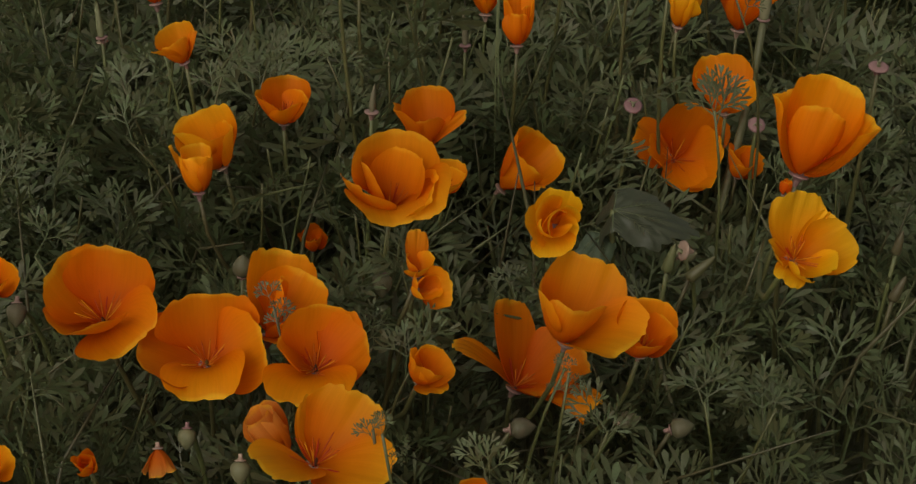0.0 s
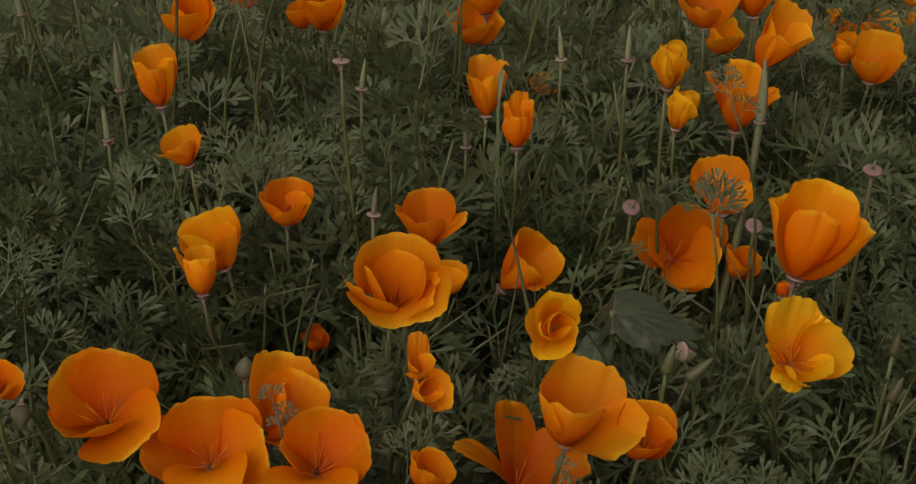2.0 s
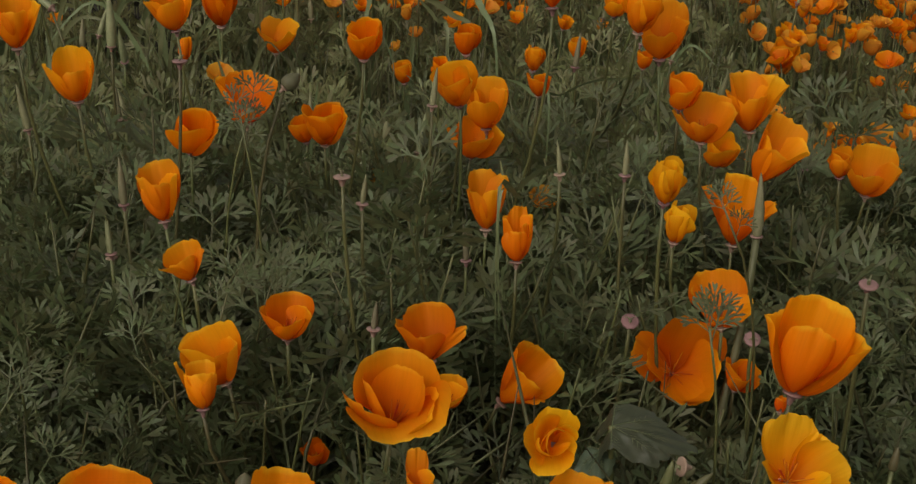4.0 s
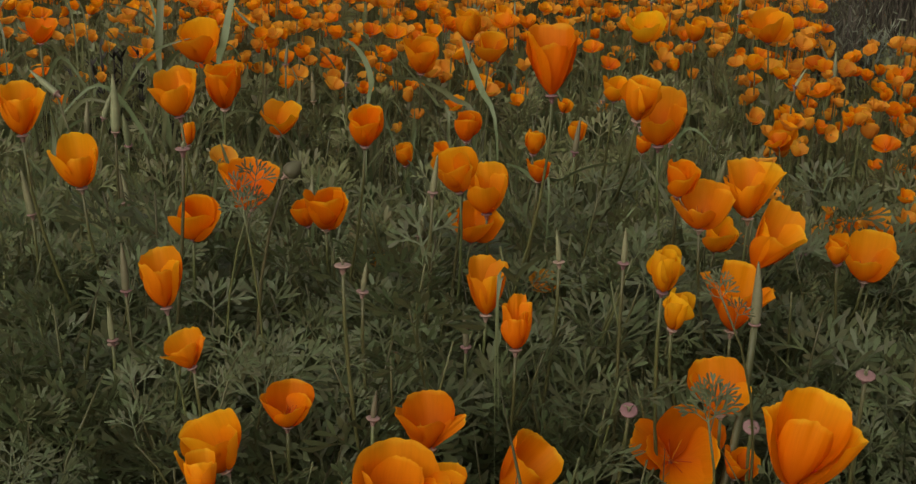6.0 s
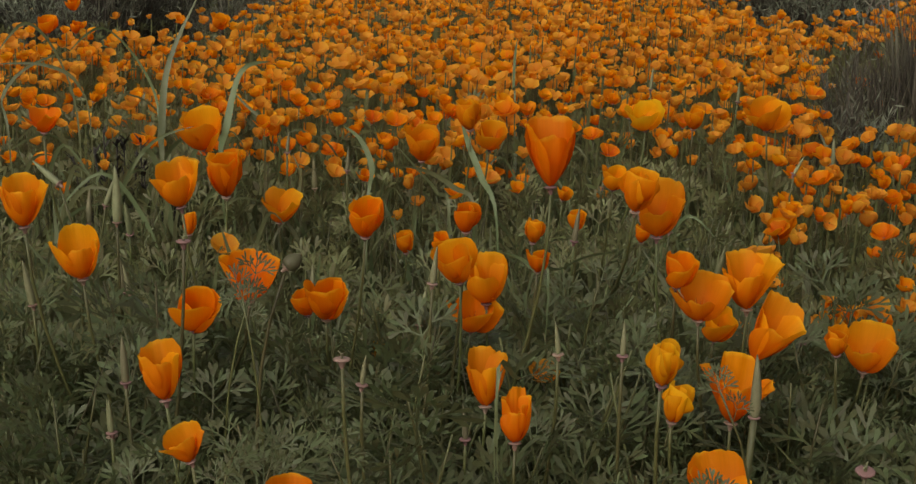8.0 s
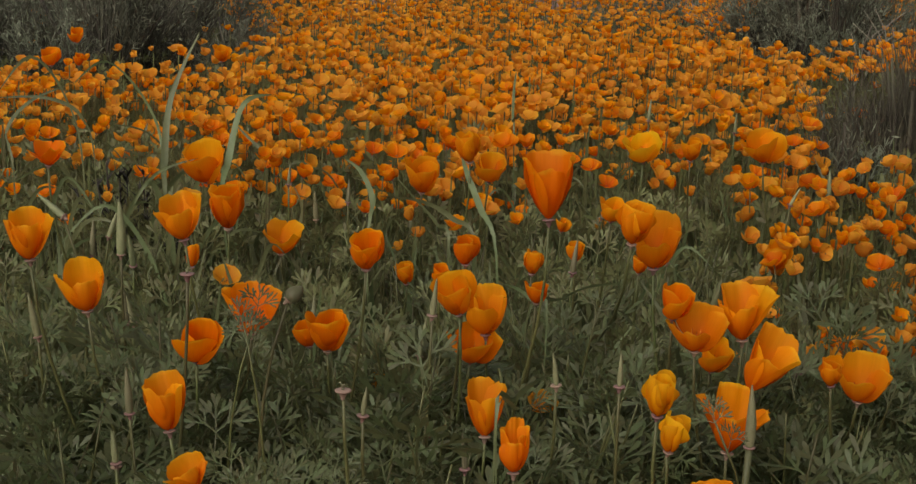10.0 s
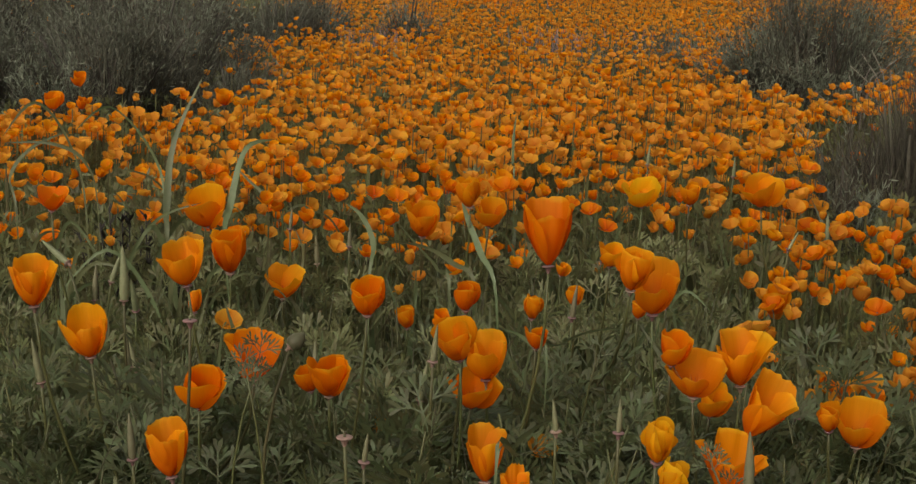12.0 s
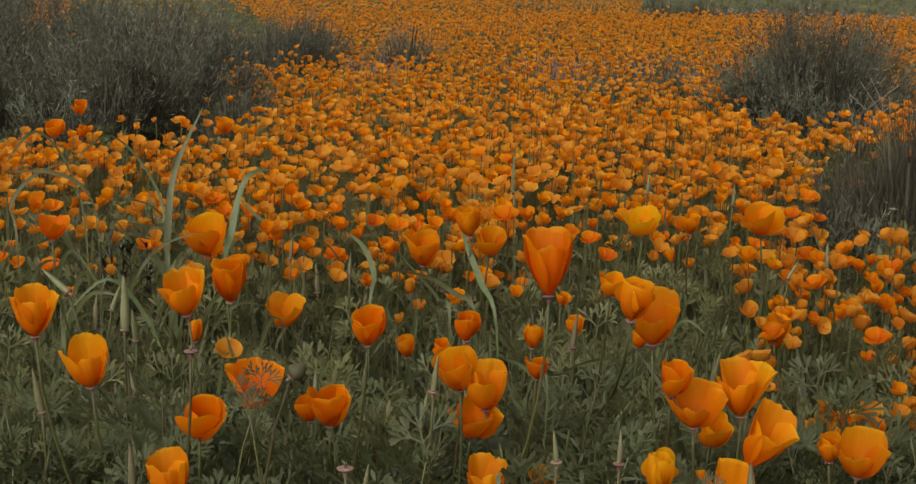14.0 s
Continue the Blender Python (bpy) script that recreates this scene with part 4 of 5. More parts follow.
poppy(0.023, 2.048, 0.360, 0.0466, "cup", 17, 23, 255, -15, AMBER, 67)
poppy(0.281, 2.185, 0.340, 0.0480, "cup", 30, 23, 255, 4, YELLOW, 68)
poppy(0.374, 2.329, 0.316, 0.0402, "cup", 17, 22, 280, 15, AMBER, 69)
poppy(0.460, 2.189, 0.342, 0.0532, "cup", 30, 23, 255, 10, AMBER, 70)
poppy(-0.371, 2.216, 0.294, 0.0664, "cup", 27, 23, 250, -16, AMBER, 71)
poppy(-0.252, 2.136, 0.203, 0.0546, "ragged", 36, 18, 297, 30, AMBER, 72)
poppy(-0.553, 2.005, 0.355, 0.0394, "ragged", 46, 18, 297, 30, DEEP, 73)
poppy(-0.012, 1.616, 0.300, 0.0221, "cup", 17, 22, 280, -4, ORANGE, 74)
poppy(0.091, 1.497, 0.311, 0.0266, "cup", 19, 22, 280, 7, ORANGE, 75)
poppy(-0.294, 1.635, 0.309, 0.0275, "bud", 9, 4, 0, 30, ORANGE, 76)
poppy(0.202, 1.847, 0.323, 0.0329, "cup", 25, 22, 280, -8, AMBER, 77)
poppy(0.226, 1.731, 0.285, 0.0249, "cup", 15, 22, 280, 3, ORANGE, 78)
poppy(-0.100, 1.044, 0.130, 0.0200, "cup", 26, 22, 280, 30, DEEP, 79)
poppy(-0.985, 3.900, 0.324, 0.0400, "cup", 25, 22, 280, -12, ORANGE, 80)
poppy(-0.973, 3.600, 0.300, 0.0480, "cup", 30, 22, 280, -1, ORANGE, 81)
poppy(-0.579, 3.700, 0.304, 0.0440, "cup", 25, 22, 280, 10, AMBER, 82)
poppy(-0.931, 3.700, 0.288, 0.0340, "cup", 17, 22, 280, -16, ORANGE, 83)
poppy(0.942, 3.510, 0.211, 0.0305, "cup", 28, 22, 280, -5, ORANGE, 84)

# seed capsules, bare discs and nodding buds
seed_capsule(0.249, 1.134, 0.292, 0.0523, 2, 0, 201, root=(0.200, 1.060), thick=0.0046, stem=GRASS)
seed_capsule(-0.286, 1.260, 0.268, 0.0432, 2, 180, 202)
seed_capsule(-0.288, 1.209, 0.237, 0.0330, 6, 180, 203)
seed_capsule(-0.015, 1.340, 0.341, 0.0352, 6, 0, 204)
seed_capsule(-0.419, 1.446, 0.282, 0.0463, 10, 180, 205)
bare_disc(-0.235, 1.284, 0.393, 0, 0, 206)
bare_disc(0.434, 1.402, 0.149, 0, 0, 207)
seed_capsule(0.017, 1.220, 0.235, 0.0323, 2, 180, 208)
seed_capsule(-0.286, 1.200, 0.244, 0.0292, 5, 180, 209)
seed_capsule(0.141, 1.662, 0.302, 0.0392, 6, 0, 210)
seed_capsule(-0.357, 1.561, 0.341, 0.0611, 3, 0, 211)
seed_capsule(-0.431, 1.611, 0.370, 0.0447, 62, 150, 212)
flower_bud(-0.141, 1.258, 0.376, 0.0173, 50, 20, 213)
seed_capsule(0.145, 1.171, 0.330, 0.0288, 2, 0, 214)
seed_capsule(0.093, 1.187, 0.325, 0.0279, 4, 180, 215)
seed_capsule(-0.067, 1.130, 0.316, 0.0240, 6, 0, 216)
bare_disc(-0.080, 1.091, 0.351, 0, 0, 217)
flower_bud(-0.124, 0.829, 0.224, 0.0145, 4, 0, 218)
flower_bud(-0.106, 0.666, 0.200, 0.0125, 150, 270, 219)
flower_bud(-0.142, 0.710, 0.190, 0.0118, 150, 270, 220)
flower_bud(0.042, 0.729, 0.180, 0.0142, 80, 0, 221)
flower_bud(0.135, 0.731, 0.180, 0.0136, 75, 0, 222)
flower_bud(0.106, 0.738, 0.180, 0.0123, 75, 0, 223)
bare_disc(0.137, 1.021, 0.264, 35, 270, 224)
bare_disc(0.241, 1.078, 0.226, 40, 270, 225)
bare_disc(0.286, 0.940, 0.328, 15, 270, 226)
flower_bud(0.163, 0.907, 0.200, 0.0119, 60, 330, 227)
flower_bud(-0.256, 0.796, 0.220, 0.0141, 150, 270, 228)
flower_bud(-0.039, 0.876, 0.200, 0.0154, 150, 270, 229)
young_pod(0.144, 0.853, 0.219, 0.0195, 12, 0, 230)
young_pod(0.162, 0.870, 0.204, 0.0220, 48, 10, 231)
bare_disc(0.156, 0.875, 0.222, 75, 200, 232)
seed_capsule(-0.050, 0.973, 0.276, 0.0202, 4, 0, 234)
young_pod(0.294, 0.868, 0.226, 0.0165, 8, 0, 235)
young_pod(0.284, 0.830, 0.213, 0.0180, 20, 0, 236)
poppy(0.215, 0.860, 0.271, 0.0105, "bud", 8, 4, 0, 30, DEEP, 242)
seed_capsule(0.360, 2.765, 0.313, 0.0395, 2, 0, 237)
seed_capsule(-0.244, 2.173, 0.300, 0.0314, 5, 0, 238)
seed_capsule(0.513, 2.720, 0.300, 0.0367, 5, 0, 239)
seed_capsule(0.501, 2.169, 0.280, 0.0297, 25, 0, 240)
seed_capsule(-0.154, 2.147, 0.280, 0.0346, 4, 0, 241)

# broad grass blades
grass_blade(0.0124, (-0.432, 2.195, 0.257), (-0.440, 2.237, 0.321), (-0.435, 2.286, 0.413), (-0.394, 2.335, 0.514), seed=301)
grass_blade(0.0121, (-0.338, 2.146, 0.269), (-0.335, 2.189, 0.331), (-0.317, 2.234, 0.409), (-0.278, 2.267, 0.420), seed=302)
grass_blade(0.0078, (-0.455, 2.303, 0.290), (-0.483, 2.351, 0.385), (-0.558, 2.395, 0.452), (-0.624, 2.417, 0.407), seed=303)
grass_blade(0.0087, (-0.555, 2.204, 0.307), (-0.591, 2.255, 0.416), (-0.652, 2.296, 0.469), (-0.712, 2.315, 0.410), seed=304)
grass_blade(0.0071, (-0.513, 2.105, 0.318), (-0.539, 2.150, 0.397), (-0.599, 2.185, 0.421), (-0.686, 2.215, 0.416), seed=305)
grass_blade(0.0090, (-0.115, 1.991, 0.256), (-0.111, 2.031, 0.305), (-0.130, 2.068, 0.340), (-0.158, 2.101, 0.354), seed=306)
grass_blade(0.0102, (0.061, 1.989, 0.242), (0.038, 2.030, 0.299), (0.019, 2.068, 0.342), (0.009, 2.105, 0.375), seed=307)
grass_blade(0.0086, (0.032, 1.891, 0.266), (0.000, 1.929, 0.305), (-0.044, 1.963, 0.321), (-0.101, 1.993, 0.320), seed=308)
grass_blade(0.0082, (-0.003, 1.794, 0.290), (-0.018, 1.830, 0.319), (-0.045, 1.865, 0.342), (-0.073, 1.900, 0.365), seed=309)
grass_blade(0.0070, (0.101, 2.512, 0.318), (0.100, 2.547, 0.343), (0.102, 2.586, 0.389), (0.107, 2.623, 0.420), seed=310)
grass_blade(0.0074, (0.042, 1.162, 0.298), (0.057, 1.196, 0.307), (0.083, 1.230, 0.316), (0.113, 1.260, 0.314), seed=311)
grass_blade(0.0052, (0.040, 1.113, 0.309), (0.060, 1.146, 0.317), (0.080, 1.176, 0.310), (0.095, 1.201, 0.291), seed=312)
grass_blade(0.0064, (0.085, 1.585, 0.262), (0.125, 1.619, 0.281), (0.161, 1.651, 0.288), (0.205, 1.681, 0.284), seed=313)
grass_blade(0.0081, (0.586, 2.379, 0.153), (0.587, 2.415, 0.184), (0.608, 2.454, 0.225), (0.640, 2.491, 0.259), seed=314)
grass_blade(0.0078, (-0.690, 2.302, 0.287), (-0.709, 2.344, 0.345), (-0.681, 2.382, 0.387), (-0.622, 2.417, 0.412), seed=315)
grass_blade(0.0074, (-0.269, 2.175, 0.155), (-0.238, 2.216, 0.209), (-0.233, 2.254, 0.247), (-0.250, 2.290, 0.276), seed=316)
grass_blade(0.0070, (-0.087, 2.482, 0.159), (-0.111, 2.520, 0.201), (-0.141, 2.555, 0.225), (-0.184, 2.587, 0.233), seed=317)
grass_blade(0.0073, (-0.288, 2.588, 0.184), (-0.324, 2.631, 0.250), (-0.371, 2.668, 0.285), (-0.407, 2.704, 0.311), seed=318)
grass_blade(0.0060, (0.106, 1.545, 0.279), (0.092, 1.581, 0.289), (0.077, 1.615, 0.293), (0.059, 1.647, 0.291), seed=319)



# ---- poppy plants: stems with leaves all along them, a few kinds, then copied over the near field ----
def plant_template(seed):
    rng = random.Random(seed)
    thing = new("poppy_plant")
    for _ in range(rng.randint(5, 6)):
        a, reach, h = rng.uniform(0, 6.28), rng.uniform(0.02, 0.075), rng.uniform(0.13, 0.235)
        end = np.array((math.cos(a) * reach, math.sin(a) * reach, h))
        axis = np.array((math.cos(a) * 0.25, math.sin(a) * 0.25, 1.0))
        pts = np.array(stalk_points(end, axis / np.linalg.norm(axis), (rng.uniform(-0.01, 0.01), rng.uniform(-0.01, 0.01), 0), 7))
        stem = part("stem", tube(pts, [0.0020 - 0.0012 * i / 7 for i in range(8)], 5), STEM, thing)
        stem["top"] = tuple(float(c) for c in pts[-1])
        for k in range(6):
            t = 0.2 + 0.8 * (k + rng.uniform(0, 0.8)) / 6
            i = min(6, int(t * 7))
            at = pts[i] + (pts[i + 1] - pts[i]) * min(1, t * 7 - i)
            leaf = part("leaf", FINE_MESHES[rng.randrange(9)], LEAF, stem)
            size = rng.uniform(0.050, 0.120) * (1.0 - 0.25 * t)
            side = a + rng.uniform(-2.0, 2.0)
            leaf.matrix_basis = Matrix.Translation(at) @ Matrix.Rotation(side - math.pi / 2, 4, "Z") @ Matrix.Rotation(rng.uniform(0.35, 1.4), 4, "X") @ Matrix.Rotation(rng.uniform(-0.7, 0.7), 4, "Y") @ Matrix.Scale(size, 4)
    return tagged(thing, "bushy poppy plant with finely divided grey-green leaves", "poppy plant", "poppy plants")


def in_view(x, y, spare=0.1):
    """Whether a place lies in the wedge of the field ahead."""
    return abs(x) < 0.31 * y + 0.06 + spare


plant_rng = random.Random(11)
templates = [plant_template(40 + k) for k in range(6)]
hollows = ((0.19, 0.80), (0.285, 0.83), (0.30, 0.76))
spots = []
y = 0.52
while y < 1.62:
    x = -0.75
    while x < 0.75:
        px, py = x + plant_rng.uniform(-0.035, 0.035), y + plant_rng.uniform(-0.03, 0.03)
        if in_view(px, py, 0.04):
            spots.append((px, py))
        x += 0.105
    y += 0.088
for k, (px, py) in enumerate(spots):
    size = plant_rng.uniform(0.85, 1.1) * (0.88 + 0.27 * min(1, max(0, (py - 0.7) / 0.5)))
    m = Matrix.Translation((px, py, 0)) @ Matrix.Rotation(plant_rng.uniform(0, 6.28), 4, "Z") @ Matrix.Scale(size, 4)
    if k < len(templates):
        templates[k].matrix_basis = m
    elif all(math.hypot(px - hx, py - hy) > 0.055 for hx, hy in hollows):
        made = copy_thing(templates[k % len(templates)], m)
        made.matrix_basis = m

# no leaf grows through a flower's head
heads = [(Vector((x, y, z + 0.45 * L)), L) for x, y, z, L in HEADS if y < 2.6]
ahead = Vector((0, -0.9, 0.42))


def clear_of_heads(p, spare):
    for q, L in heads:
        d = p - q
        t = max(0.0, min(0.10, d.dot(ahead)))
        if (d - ahead * t).length < L * 0.62 + spare:
            return False
    return True


bpy.context.view_layer.update()
for ob in [o for o in scene.objects if o.name.startswith("stem") and o.parent and o.parent.name.startswith("poppy_plant")]:
    top = Vector(ob["top"])
    if not all(clear_of_heads(ob.matrix_world @ (top * t), 0.004) for t in (1.0, 0.8)):
        for leaf in list(ob.children):
            bpy.data.objects.remove(leaf)
        bpy.data.objects.remove(ob)
        continue
    for leaf in list(ob.children):
        m = leaf.matrix_world
        if not (all(clear_of_heads(m @ Vector((u, w, 0)), 0.008) for u, w in ((0, 1.0), (0, 0.75), (0, 0.45), (0.35, 0.75), (-0.35, 0.75)))):
            bpy.data.objects.remove(leaf)
    del ob["top"]


pod_rng = random.Random(77)
made_pods = 0
while made_pods < 16:
    y = pod_rng.uniform(1.55, 2.5)
    x = pod_rng.uniform(-0.27, 0.27) * y
    z = pod_rng.uniform(0.20, 0.27)
    if clear_of_heads(Vector((x, y, z)), 0.02):
        seed_capsule(x, y, z, pod_rng.uniform(0.028, 0.05), pod_rng.uniform(0, 25), pod_rng.uniform(0, 360), 500 + made_pods)
        made_pods += 1


def leaf_stuff(name, label, shapes, count, where, low, high, small, large, tip, seed):
    """A joined mass of leaves standing on the ground at random places."""
    rng = np.random.RandomState(seed)
    xs, ys = where(rng, count)
    zs = rng.uniform(low, high, len(xs))
    size = rng.uniform(small, large, len(xs))
    if shapes is FINE_UP:
        keep = np.array([all(clear_of_heads(Vector((x, y, z + s * t)), 0.03) for t in (0.5, 0.95)) for x, y, z, s in zip(xs, ys, zs, size)])
        xs, ys, zs, size = xs[keep], ys[keep], zs[keep], size[keep]
    turns = turns_of(rng.uniform(0, 6.28, len(xs)), np.abs(rng.normal(0, tip, len(xs))), rng.uniform(0, 6.28, len(xs)))
    shape = scattered(shapes, rng.randint(0, len(shapes), len(xs)), np.stack([xs, ys, zs], 1), turns, size)
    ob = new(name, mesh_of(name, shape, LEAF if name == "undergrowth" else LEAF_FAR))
    return tagged(ob, label, "foliage", kind="stuff")


def wedge(y0, y1, power=1.0, spare=0.12):
    """Places over the wedge from y0 to y1; a higher power crowds them to the front."""
    def pick(rng, n):
        ys = y0 + (y1 - y0) * rng.uniform(0, 1, n) ** power
        return rng.uniform(-1, 1, n) * (0.31 * ys + 0.06 + spare), ys
    return pick


leaf_stuff("undergrowth", "low mass of ferny grey-green poppy leaves over dark soil", FINE_UP, 2100, wedge(0.45, 1.65), 0.05, 0.175, 0.04, 0.07, 1.0, 1)
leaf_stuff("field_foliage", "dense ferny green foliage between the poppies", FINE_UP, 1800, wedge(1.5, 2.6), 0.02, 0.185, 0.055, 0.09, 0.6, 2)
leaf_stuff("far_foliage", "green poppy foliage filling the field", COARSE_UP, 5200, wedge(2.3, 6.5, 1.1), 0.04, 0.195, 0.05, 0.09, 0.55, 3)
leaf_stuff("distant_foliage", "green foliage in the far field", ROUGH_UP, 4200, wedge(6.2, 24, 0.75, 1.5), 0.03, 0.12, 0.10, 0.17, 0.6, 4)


def thin_stalks(name, label, count, seed, where, low, top, bows, tip):
    """Bare thin stalks that rise through the leaves at all angles."""
    rng = np.random.RandomState(seed)
    xs, ys = where(rng, count)
    high = rng.uniform(low, top, count)
    ok = np.array([clear_of_heads(Vector((x, y, h)), 0.02) and clear_of_heads(Vector((x, y, 0.75 * h)), 0.02) for x, y, h in zip(xs, ys, high)])
    xs, ys, high = xs[ok], ys[ok], high[ok]
    n = len(xs)
    kinds = []
    for bow in bows:
        kinds.append(tube([(0, 0, 0), (bow * 0.2, 0.02, 0.35), (bow * 0.6, 0.02, 0.7), (bow * 1.4, 0, 1.0 - 0.25 * abs(bow))], [0.0085, 0.0075, 0.0055, 0.0012], 4))
    turns = turns_of(rng.uniform(0, 6.28, n), np.abs(rng.normal(0.1, tip, n)), rng.uniform(0, 6.28, n))
    shape = scattered(kinds, rng.randint(0, 4, n), np.stack([xs, ys, np.zeros(n)], 1), turns, high)
    tagged(new(name, mesh_of(name, shape, STALK)), label, "stalks", kind="stuff")


thin_stalks("thin_stalks", "thin olive-green stalks rising through the leaves", 1500, 9, wedge(1.25, 3.4), 0.15, 0.265, (0.05, -0.08, 0.16, -0.2), 0.25)
thin_stalks("leaning_stalks", "bent olive-green stalks leaning through the ferny leaves", 420, 19, wedge(0.5, 1.35), 0.17, 0.28, (0.3, -0.45, 0.7, -0.2), 0.5)


def thin_grass(count, seed):
    """Narrow bent grass leaves in the open part of the field."""
    rng = np.random.RandomState(seed)
    xs, ys = wedge(1.5, 3.4)(rng, count)
    long = rng.uniform(0.13, 0.27, count)
    ok = np.array([all(clear_of_heads(Vector((x, y, h * t)), 0.035) for t in (0.6, 0.95)) for x, y, h in zip(xs, ys, long)])
    xs, ys, long = xs[ok], ys[ok], long[ok]
    n = len(xs)
    kinds = []
    for bow in (0.1, 0.3, 0.55, -0.4):
        line = [np.array((bow * t ** 2.2, 0.05 * t, t - 0.45 * abs(bow) * t ** 3)) for t in (0, 0.3, 0.55, 0.8, 1.0)]
        kinds.append(strip(line, [0.024, 0.036, 0.034, 0.022, 0.003], (0.25, 0.97, 0.1)))
    turns = turns_of(rng.uniform(0, 6.28, n), np.abs(rng.normal(0.1, 0.25, n)), rng.uniform(0, 6.28, n))
    shape = scattered(kinds, rng.randint(0, 4, n), np.stack([xs, ys, np.zeros(n)], 1), turns, long)
    tagged(new("thin_grass", mesh_of("thin_grass", shape, GRASS)), "narrow bent green grass leaves between the poppies", "grass", kind="stuff")


thin_grass(3600, 12)


# the same field goes on to both sides and behind
def around(rng, n):
    """Places about the wedge, thinning out with distance."""
    xs, ys = rng.normal(0, 3.0, 5 * n), rng.normal(2.5, 4.2, 5 * n)
    keep = (np.abs(xs) > 0.31 * ys + 0.12) & (np.hypot(xs, ys) > 0.4)
    return xs[keep][:n], ys[keep][:n]


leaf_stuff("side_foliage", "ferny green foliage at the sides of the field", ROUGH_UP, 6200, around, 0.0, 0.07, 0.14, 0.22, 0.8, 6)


# ---- the field of poppies behind ----
def bush_ground(x, y):
    """True where the brush keeps the poppies out."""
    edge = np.interp(y, (3.8, 4.2, 5.0, 5.5, 6.4, 6.8, 7.0, 7.8, 9.0, 10.0, 13.0, 17.0), (-0.68, -0.56, -0.62, -0.74, -1.00, -0.85, -0.54, -0.54, -0.85, -1.1, -1.8, -2.6))
    left = y > 3.8 and x < edge + 0.2 * noise.noise((x * 3, y * 1.7, 1.0)) + 0.08 * noise.noise((x * 11, y * 7, 2.0))
    lane = y > 10.5 and abs(x + 0.27 * y) < 0.014 * y
    right = 4.5 < y < 6.2 and abs(x - 0.24 * y) < 0.045 * y + 0.1 * noise.noise((x * 5, y * 3, 4.0))
    near_right = 2.55 < y < 4.3 and x > 0.235 * y + 0.02 + 0.1 * noise.noise((x * 6, y * 4, 5.0))
    return (left and not lane) or right or near_right


def field_density(x, y):
    """Flowers per square metre over the field."""
    if bush_ground(x, y):
        return 6.0
    n = noise.noise((x * 1.3, y * 0.55, 7.0))
    d = (400 if y < 4.2 else 330 if y < 6 else 250) * max(0.3, 1 + 0.6 * n)
    if y < 2.9:
        d *= max(0.015, min(1.0, (y - (2.35 if x > 0.05 * y else 2.1)) / 0.5)) ** 1.2
    if x > 0.185 * y and 1.55 < y < 2.8:
        d = max(d, 260 * min(1.0, (x - 0.185 * y) / 0.08) * min(1.0, (y - 1.55) / 0.3))
    if x < -0.2 * y and 2.1 < y < 2.8:
        d = max(d, 55.0)
    if x < -0.19 * y and y < 3.3:
        d *= 0.4
    if y > 13.0:
        d *= 0.4
    if y > 12.9 and x > 0.118 * y:
        d = 0.0
    return d


field_rng = random.Random(21)
forms = ["cup", "cup", "bowl", "cup", "goblet", "cup", "ragged", "twist"]
field_templates = []
for k, form in enumerate(forms):
    t = poppy_at((0, 0, 0.39), 0.033, form, {"cup": 37, "bowl": 56, "goblet": 27, "ragged": 42, "twist": 20}[form] + 3 * (k % 3), 26, 270, 25 * k, (ORANGE, AMBER, ORANGE, AMBER)[k % 4], 700 + k, (0, 0, 0), 6, 5)
    field_templates.append(t)

thing_places, stuff_places = [], []
while len(stuff_places) < 28500:
    y = field_rng.uniform(1.5, 17.6)
    x = field_rng.uniform(-1, 1) * (0.31 * y + 0.25)
    want = field_density(x, y) / 640 * (0.31 * y + 0.25) / 5.7
    if field_rng.random() > want:
        continue
    z = max(0.17, field_rng.gauss(0.24, 0.03) - (0.04 if y < 1.9 else 0))
    if y < 3.0 and len(thing_places) < 300:
        thing_places.append((x, y, z))
    else:
        stuff_places.append((x, y, z))

for k, (x, y, z) in enumerate(thing_places):
    s = z / 0.39
    m = Matrix.Translation((x, y, 0)) @ Matrix.Rotation(field_rng.gauss(0, 0.7), 4, "Z") @ Matrix.Scale(s, 4)
    if k < len(field_templates):
        field_templates[k].matrix_basis = m
    else:
        made = copy_thing(field_templates[k % len(field_templates)], m)
        made.matrix_basis = m


def small_flower(seed, form, opening, nu, ns):
    """A light poppy for the far field: four petals, about 1 long, standing at the origin."""
    rng = random.Random(seed)
    return joined([moved(s, Matrix.Scale(25, 4)) for s in petals(rng, form, opening, 0.04, rng.uniform(0, 90), nu, ns)])


BLOOM_SHAPES = [small_flower(800 + k, f, o, 3, 2) for k, (f, o) in enumerate([("cup", 40), ("cup", 33), ("bowl", 58), ("cup", 46), ("ragged", 42), ("goblet", 29)])]
NEAR_SHAPES = [small_flower(850 + k, f, o, 6, 5) for k, (f, o) in enumerate([("cup", 38), ("cup", 32), ("bowl", 56), ("cup", 43), ("ragged", 42), ("goblet", 28), ("twist", 20)])]
FAR_SHAPES = [small_flower(900 + k, f, o, 2, 1) for k, (f, o) in enumerate([("cup", 34), ("bowl", 50), ("cup", 40), ("cup", 28)])]


